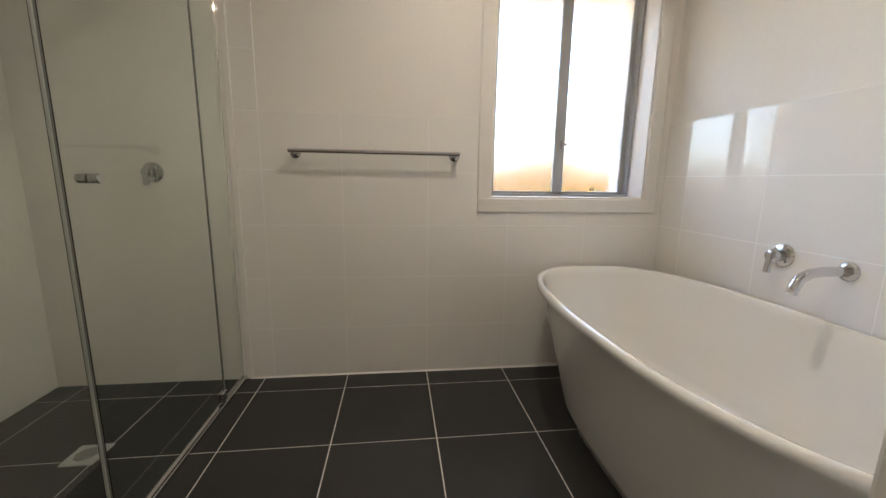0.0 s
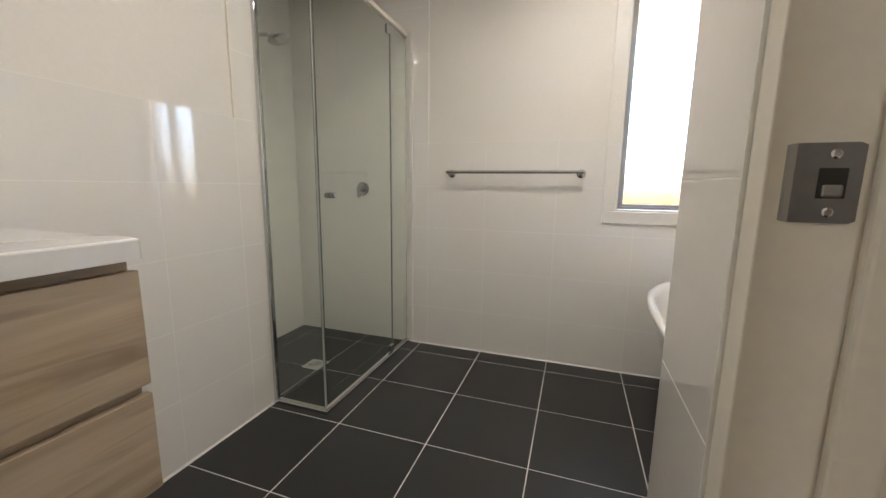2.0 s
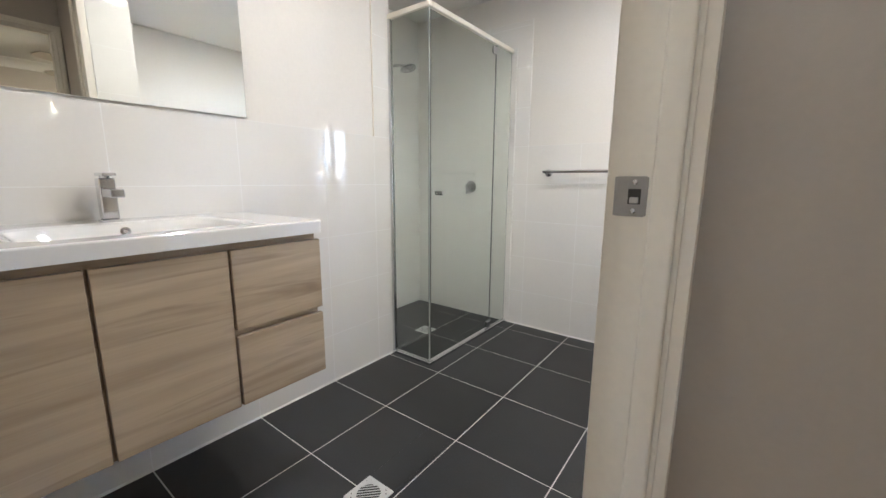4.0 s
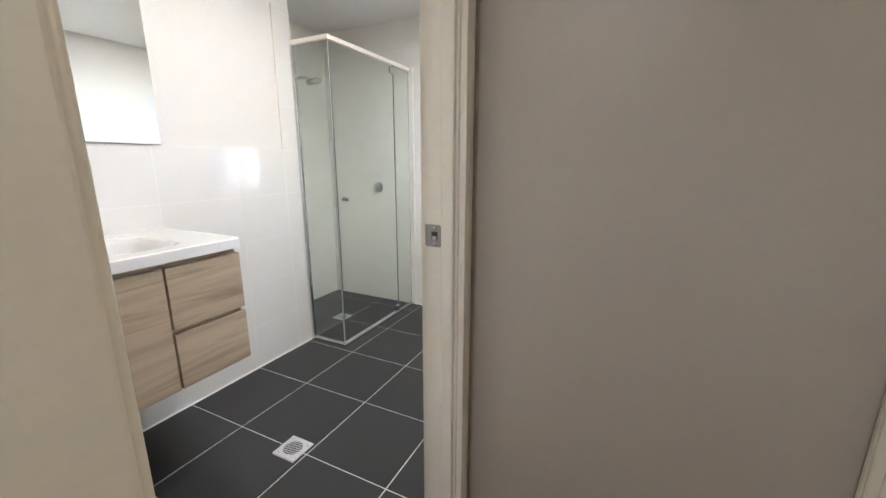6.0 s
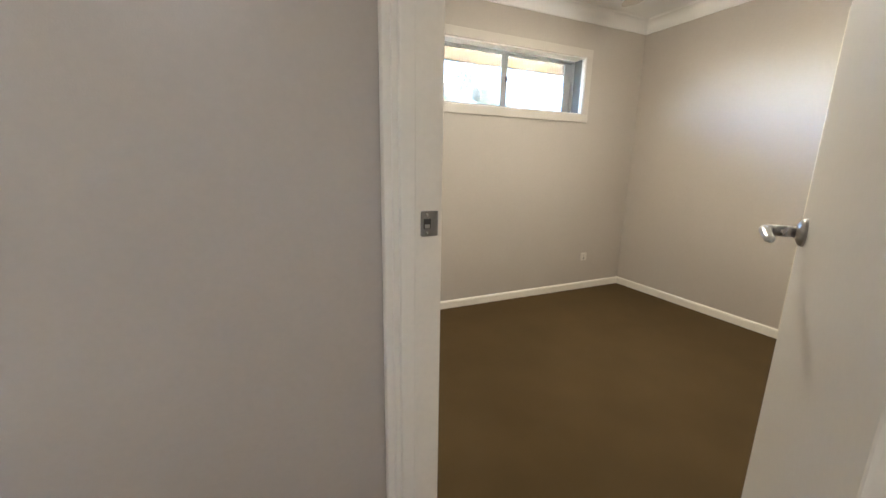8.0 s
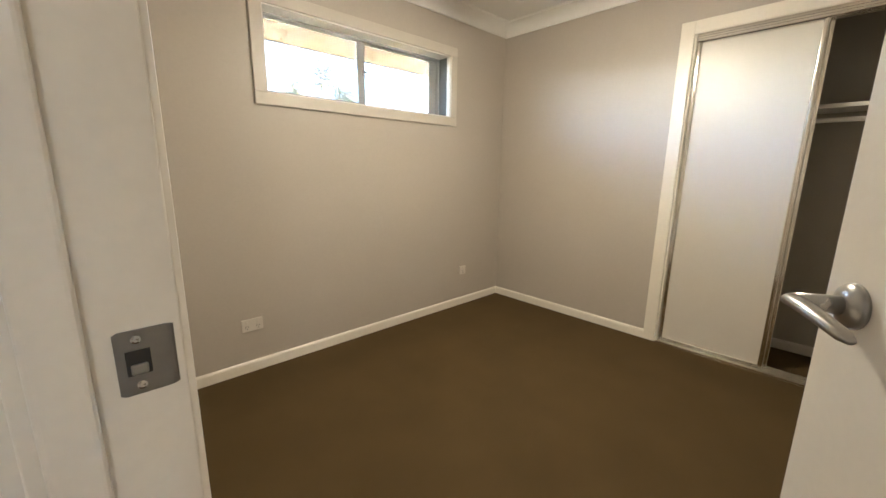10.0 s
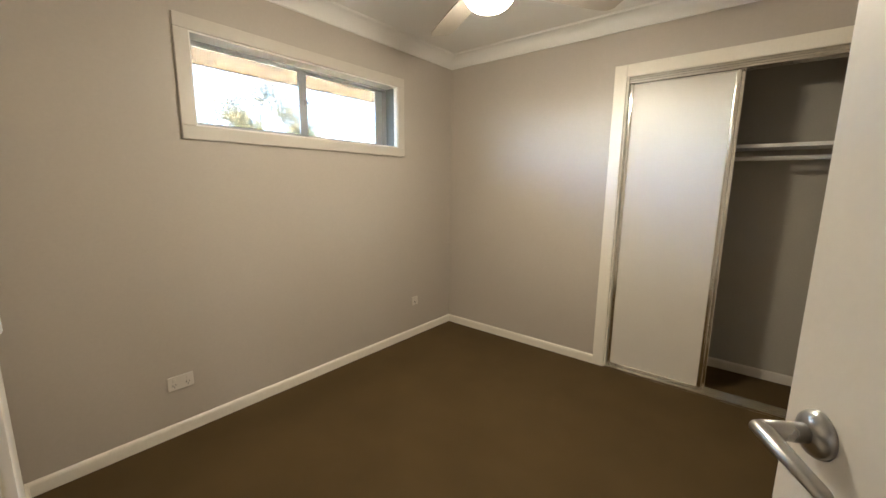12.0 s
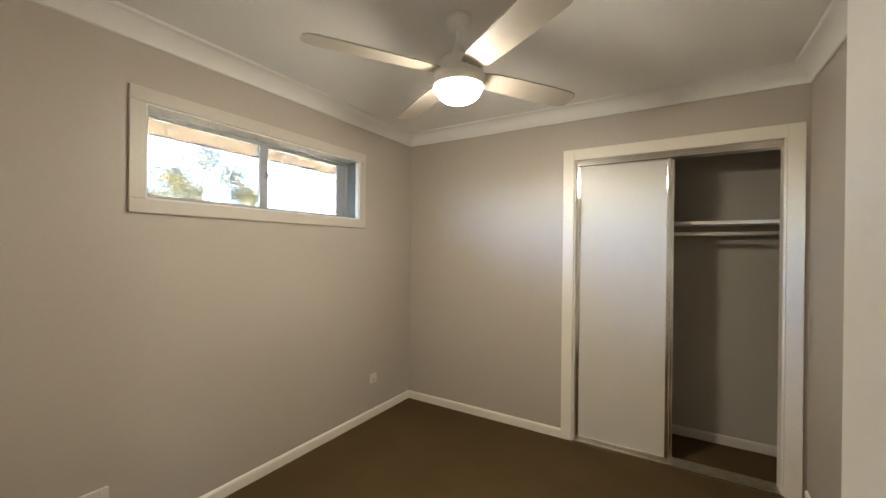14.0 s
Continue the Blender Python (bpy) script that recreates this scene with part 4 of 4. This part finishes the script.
part("soffit", box(-1.2, 7.2, OUT_Y + 0.01, OUT_Y + 0.58, 2.105, 2.115), SOFFIT, eave)
part("fascia", box(-1.2, 7.2, OUT_Y + 0.58, OUT_Y + 0.60, 2.095, 2.30, 0.003), SOFFIT, eave)
part("gutter", extrude([(0, 0), (0.10, 0.0), (0.115, 0.02), (0.115, 0.11), (0.105, 0.11), (0.10, 0.02), (0, 0.02)], (-1.2, OUT_Y + 0.602, 2.150), (7.2, OUT_Y + 0.602, 2.150), (0, 1, 0)), SOFFIT, eave)
structure("roof", box(SHW - 0.2, 6.3, HS - 0.4, OUT_Y + 0.005, CEIL_Z + 0.11, CEIL_Z + 0.2), SOFFIT, "roof over the rooms")
fence = thing("fence", "tan panel boundary fence outside the bathroom window", "fence")
for k in range(46):
    x = -4 + 0.30 * k
    part("panel", box(x, x + 0.296, 4.20, 4.215, -0.30, 1.20, 0.002), BRICKWALL, fence)
part("rail", box(-4, 9.8, 4.19, 4.23, 1.20, 1.25, 0.004), BRICKWALL, fence)


def gum_tree(name, base, height, seed, label):
    """A gum: a tapered trunk, forking limbs and many small hanging leaves in open clumps."""
    r = random.Random(seed)
    t = thing(name, label, "tree", "trees outside")
    b = Vector(base)
    wood, tips = bmesh.new(), []
    tube([b, b + Vector((0.1, 0, height * 0.25)), b + Vector((-0.05, 0.1, height * 0.5))], [0.16, 0.11, 0.07], 10, bm=wood)
    fork = b + Vector((-0.05, 0.1, height * 0.48))
    for k in range(9):
        a = k * 2.4 + r.uniform(-0.4, 0.4)
        reach = height * r.uniform(0.20, 0.46)
        up = height * r.uniform(0.10, 0.48)
        mid = fork + Vector((math.cos(a) * reach * 0.5, math.sin(a) * reach * 0.5, up * 0.6))
        end = fork + Vector((math.cos(a) * reach, math.sin(a) * reach, up))
        tube([fork, mid, end], [0.045, 0.028, 0.010], 7, bm=wood)
        tips.append(end)
        for _ in range(4):
            e = mid.lerp(end, r.uniform(0.2, 1.0)) + Vector((r.uniform(-1, 1), r.uniform(-1, 1), r.uniform(-0.2, 0.9))) * height * 0.10
            tube([mid.lerp(end, 0.5), e], [0.022, 0.008], 5, bm=wood)
            tips.append(e)
    part("trunk", wood, BARK, t)
    verts, faces = [], []
    for tip in tips:
        for _ in range(r.randint(300, 440)):
            c = tip + Vector((r.gauss(0, 1), r.gauss(0, 1), r.gauss(0, 0.7))) * height * 0.065
            d = Vector((r.uniform(-1, 1), r.uniform(-1, 1), r.uniform(-1.4, 0.3))).normalized() * r.uniform(0.08, 0.15)
            s = d.cross(Vector((r.uniform(-1, 1), r.uniform(-1, 1), r.uniform(-1, 1)))).normalized() * 0.022
            k = len(verts)
            verts += [c, c + d * 0.5 + s, c + d, c + d * 0.5 - s]
            faces.append((k, k + 1, k + 2, k + 3))
    me = bpy.data.meshes.new("crown")
    me.from_pydata([tuple(v) for v in verts], [], faces)
    me.materials.append(LEAF)
    crown = new("crown", me)
    crown.parent = t
    return t


gum_tree("gum_tree", (10.8, 16.0, -0.30), 5.6, 3, "open-crowned gum tree seen beyond the window")
gum_tree("gum_tree", (8.2, 18.0, -0.30), 4.4, 8, "smaller sparse gum tree seen beyond the window")


# ---- tiles, last ----
tile_meshes = {}


def tile_mesh(w, h, d, material, bevel):
    key = (round(w, 4), round(h, 4), material.name)
    if key not in tile_meshes:
        bm = bmesh.new()
        a, e = bevel, 0.0
        lo = [bm.verts.new(p) for p in ((e, e, 0), (w - e, e, 0), (w - e, h - e, 0), (e, h - e, 0))]
        mi = [bm.verts.new(p) for p in ((e, e, d - a), (w - e, e, d - a), (w - e, h - e, d - a), (e, h - e, d - a))]
        hi = [bm.verts.new(p) for p in ((a, a, d), (w - a, a, d), (w - a, h - a, d), (a, h - a, d))]
        for r0, r1 in ((lo, mi), (mi, hi)):
            for k in range(4):
                bm.faces.new((r0[k], r0[(k + 1) % 4], r1[(k + 1) % 4], r1[k]))
        bm.faces.new(hi)
        tile_meshes[key] = mesh_of(bm, "tile", material)
    return tile_meshes[key]


def spans(a, b, origin, pitch):
    k0 = math.floor((a - origin) / pitch - 1e-6)
    cuts = [a]
    k = k0 + 1
    while origin + k * pitch < b - 0.004:
        if origin + k * pitch > a + 0.004:
            cuts.append(origin + k * pitch)
        k += 1
    return list(zip(cuts, cuts[1:] + [b]))


def tiling(parent, frame_m, u, v, uo, vo, pu, pv, joint, depth, material, holes=()):
    """Single tiles over a rectangle of a plane: frame_m takes (u, v, out) to the world; holes are left open."""
    rnd = random.Random(round(u[0] * 100 + v[0] * 7))
    for a0, a1 in spans(*u, uo, pu):
        for b0, b1 in spans(*v, vo, pv):
            rects = [(a0 + joint / 2, a1 - joint / 2, b0 + joint / 2, b1 - joint / 2)]
            for h in holes:
                rects = [q for r in rects for q in cut(r, h)]
            for r in rects:
                if r[1] - r[0] < 0.006 or r[3] - r[2] < 0.006:
                    continue
                t = new("tile", tile_mesh(r[1] - r[0], r[3] - r[2], depth, material, 0.0008))
                t.matrix_world = frame_m @ Matrix.Translation((r[0], r[2], rnd.uniform(-0.0001, 0.0001)))
                keep = t.matrix_world.copy()
                t.parent = parent
                t.matrix_world = keep


def cut(r, h):
    a0, a1, b0, b1 = r
    h0, h1, k0, k1 = h
    if h1 <= a0 or h0 >= a1 or k1 <= b0 or k0 >= b1:
        return [r]
    out = []
    if h0 > a0:
        out.append((a0, h0, b0, b1))
    if h1 < a1:
        out.append((h1, a1, b0, b1))
    m0, m1 = max(a0, h0), min(a1, h1)
    if k0 > b0:
        out.append((m0, m1, b0, k0))
    if k1 < b1:
        out.append((m0, m1, k1, b1))
    return out


def plane(origin, uu, vv, nn):
    m = Matrix.Identity(4)
    for k in range(3):
        m[k][0], m[k][1], m[k][2], m[k][3] = uu[k], vv[k], nn[k], origin[k]
    return m


def tiled_wall(name, label, origin, uu, nn, u, z0, z1, uo, holes=(), vo=0.0, joint=0.0016):
    m = plane(origin, uu, (0, 0, 1), nn)
    bm = bmesh.new()
    rects = [(u[0], u[1], z0, z1)]
    for h in holes:
        rects = [q for r in rects for q in cut(r, h)]
    for r in rects:
        box(r[0], r[1], r[2], r[3], 0.0, 0.00475, bm=bm)
    bmesh.ops.transform(bm, matrix=m, verts=bm.verts)
    s = structure(name, bm, GROUT, label)
    tiling(s, m @ Matrix.Translation((0, 0, 0.0005)), u, (z0, z1), uo, vo, 0.40, 0.2536, joint, 0.0045, WTILE, holes)


GX = (1, 0, 0)
GY = (0, 1, 0)
aw = 0.066
hole_n = ((WIN_B[0] - aw, WIN_B[1] + aw, WIN_B[2] - aw, WIN_B[3] + aw),)
tiled_wall("trim_tiles_north", "glossy white wall tiles under and beside the window", (0, BN, 0), GX, (0, -1, 0), (0.445, BE), 0.0, TILE_TOP, 0.0, hole_n)
tiled_wall("trim_tiles_shower_back", "glossy white wall tiles in the shower, full height", (0, BN, 0), GX, (0, -1, 0), (SHW, 0.445), 0.0, 2.06, 0.045)
tiled_wall("trim_tiles_shower_west", "glossy white wall tiles behind the shower head", (SHW, 0, 0), GY, (1, 0, 0), (SHY, BN), 0.0, 2.06, 0.136)
tiled_wall("trim_tiles_shower_south", "glossy white wall tiles in the shower recess", (0, SHY, 0), GX, (0, 1, 0), (SHW, BW), 0.0, 2.06, 0.0)
tiled_wall("trim_tiles_west", "glossy white wall tiles behind the vanity", (BW, 0, 0), GY, (1, 0, 0), (BS, -0.082), 0.0, TILE_TOP, -0.0, joint=0.0014)
tiled_wall("trim_tiles_shower_edge", "full-height strip of white tiles at the shower screen", (BW, 0, 0), GY, (1, 0, 0), (-0.082, SHY), 0.0, 2.06, -0.082)
tiled_wall("trim_tiles_east", "glossy white wall tiles beside the bath", (BE, 0, 0), GY, (-1, 0, 0), (ALC, BN), 0.0, TILE_TOP, -0.024, joint=0.0028)
tiled_wall("trim_tiles_bath_foot", "glossy white wall tiles at the foot of the bath", (0, ALC, 0), GX, (0, 1, 0), (NIB, BE), 0.0, TILE_TOP, 0.0)
tiled_wall("trim_tiles_nib", "glossy white wall tiles beside the bathroom doorway", (NIB, 0, 0), GY, (-1, 0, 0), (BD1 + 0.037, ALC), 0.0, 2.06, ALC, vo=0.008, joint=0.0011)

structure("trim_tile_edge", box(BW, BW + 0.010, -0.0855, -0.0825, TILE_TOP, 2.06, 0.001), TRIM, "thin white edge trim on the full-height tiles")
for p0, p1, o in (((BW, BS, 0), (BW, SHY - 0.016, 0), (1, 0, 0)), ((0.33, BN, 0), (BE, BN, 0), (0, -1, 0)), ((BE, BN, 0), (BE, ALC, 0), (-1, 0, 0))):
    structure("trim_silicone", extrude([(0.0045, 0), (0.011, 0), (0.0095, 0.0025), (0.007, 0.005), (0.0045, 0.007)], p0, p1, o), SHELF, "white silicone bead between wall and floor tiles")

fm = plane((0, 0, -0.006), GX, GY, (0, 0, 1))
fg = box(BW, NIB, BS, ALC, -0.02, -0.0014)
box(BW, BE, ALC, BN, -0.02, -0.0014, bm=fg)
box(SHW, BW, SHY, BN, -0.02, -0.0014, bm=fg)
box(NIB, HW - 0.06, BD0, BD1, -0.02, -0.0014, bm=fg)
bf = structure("floor_bathroom", fg, FGROUT, "dark charcoal square floor tiles with pale grout lines")
drains = ((0.724 - 0.06, 0.724 + 0.06, -0.86, -0.74), (-0.045 - 0.054, -0.045 + 0.054, 0.376, 0.484))
closed = ((SHW, BW, BS, SHY), (NIB, BE, BS, ALC))
tiling(bf, fm, (SHW, BE), (BS, BN), 0.0, 0.0, 0.40, 0.40, 0.0046, 0.006, FTILE, drains + closed)
tiling(bf, fm, (NIB, HW - 0.06), (BD0, BD1), 0.0, 0.0, 0.40, 0.40, 0.0046, 0.006, FTILE)
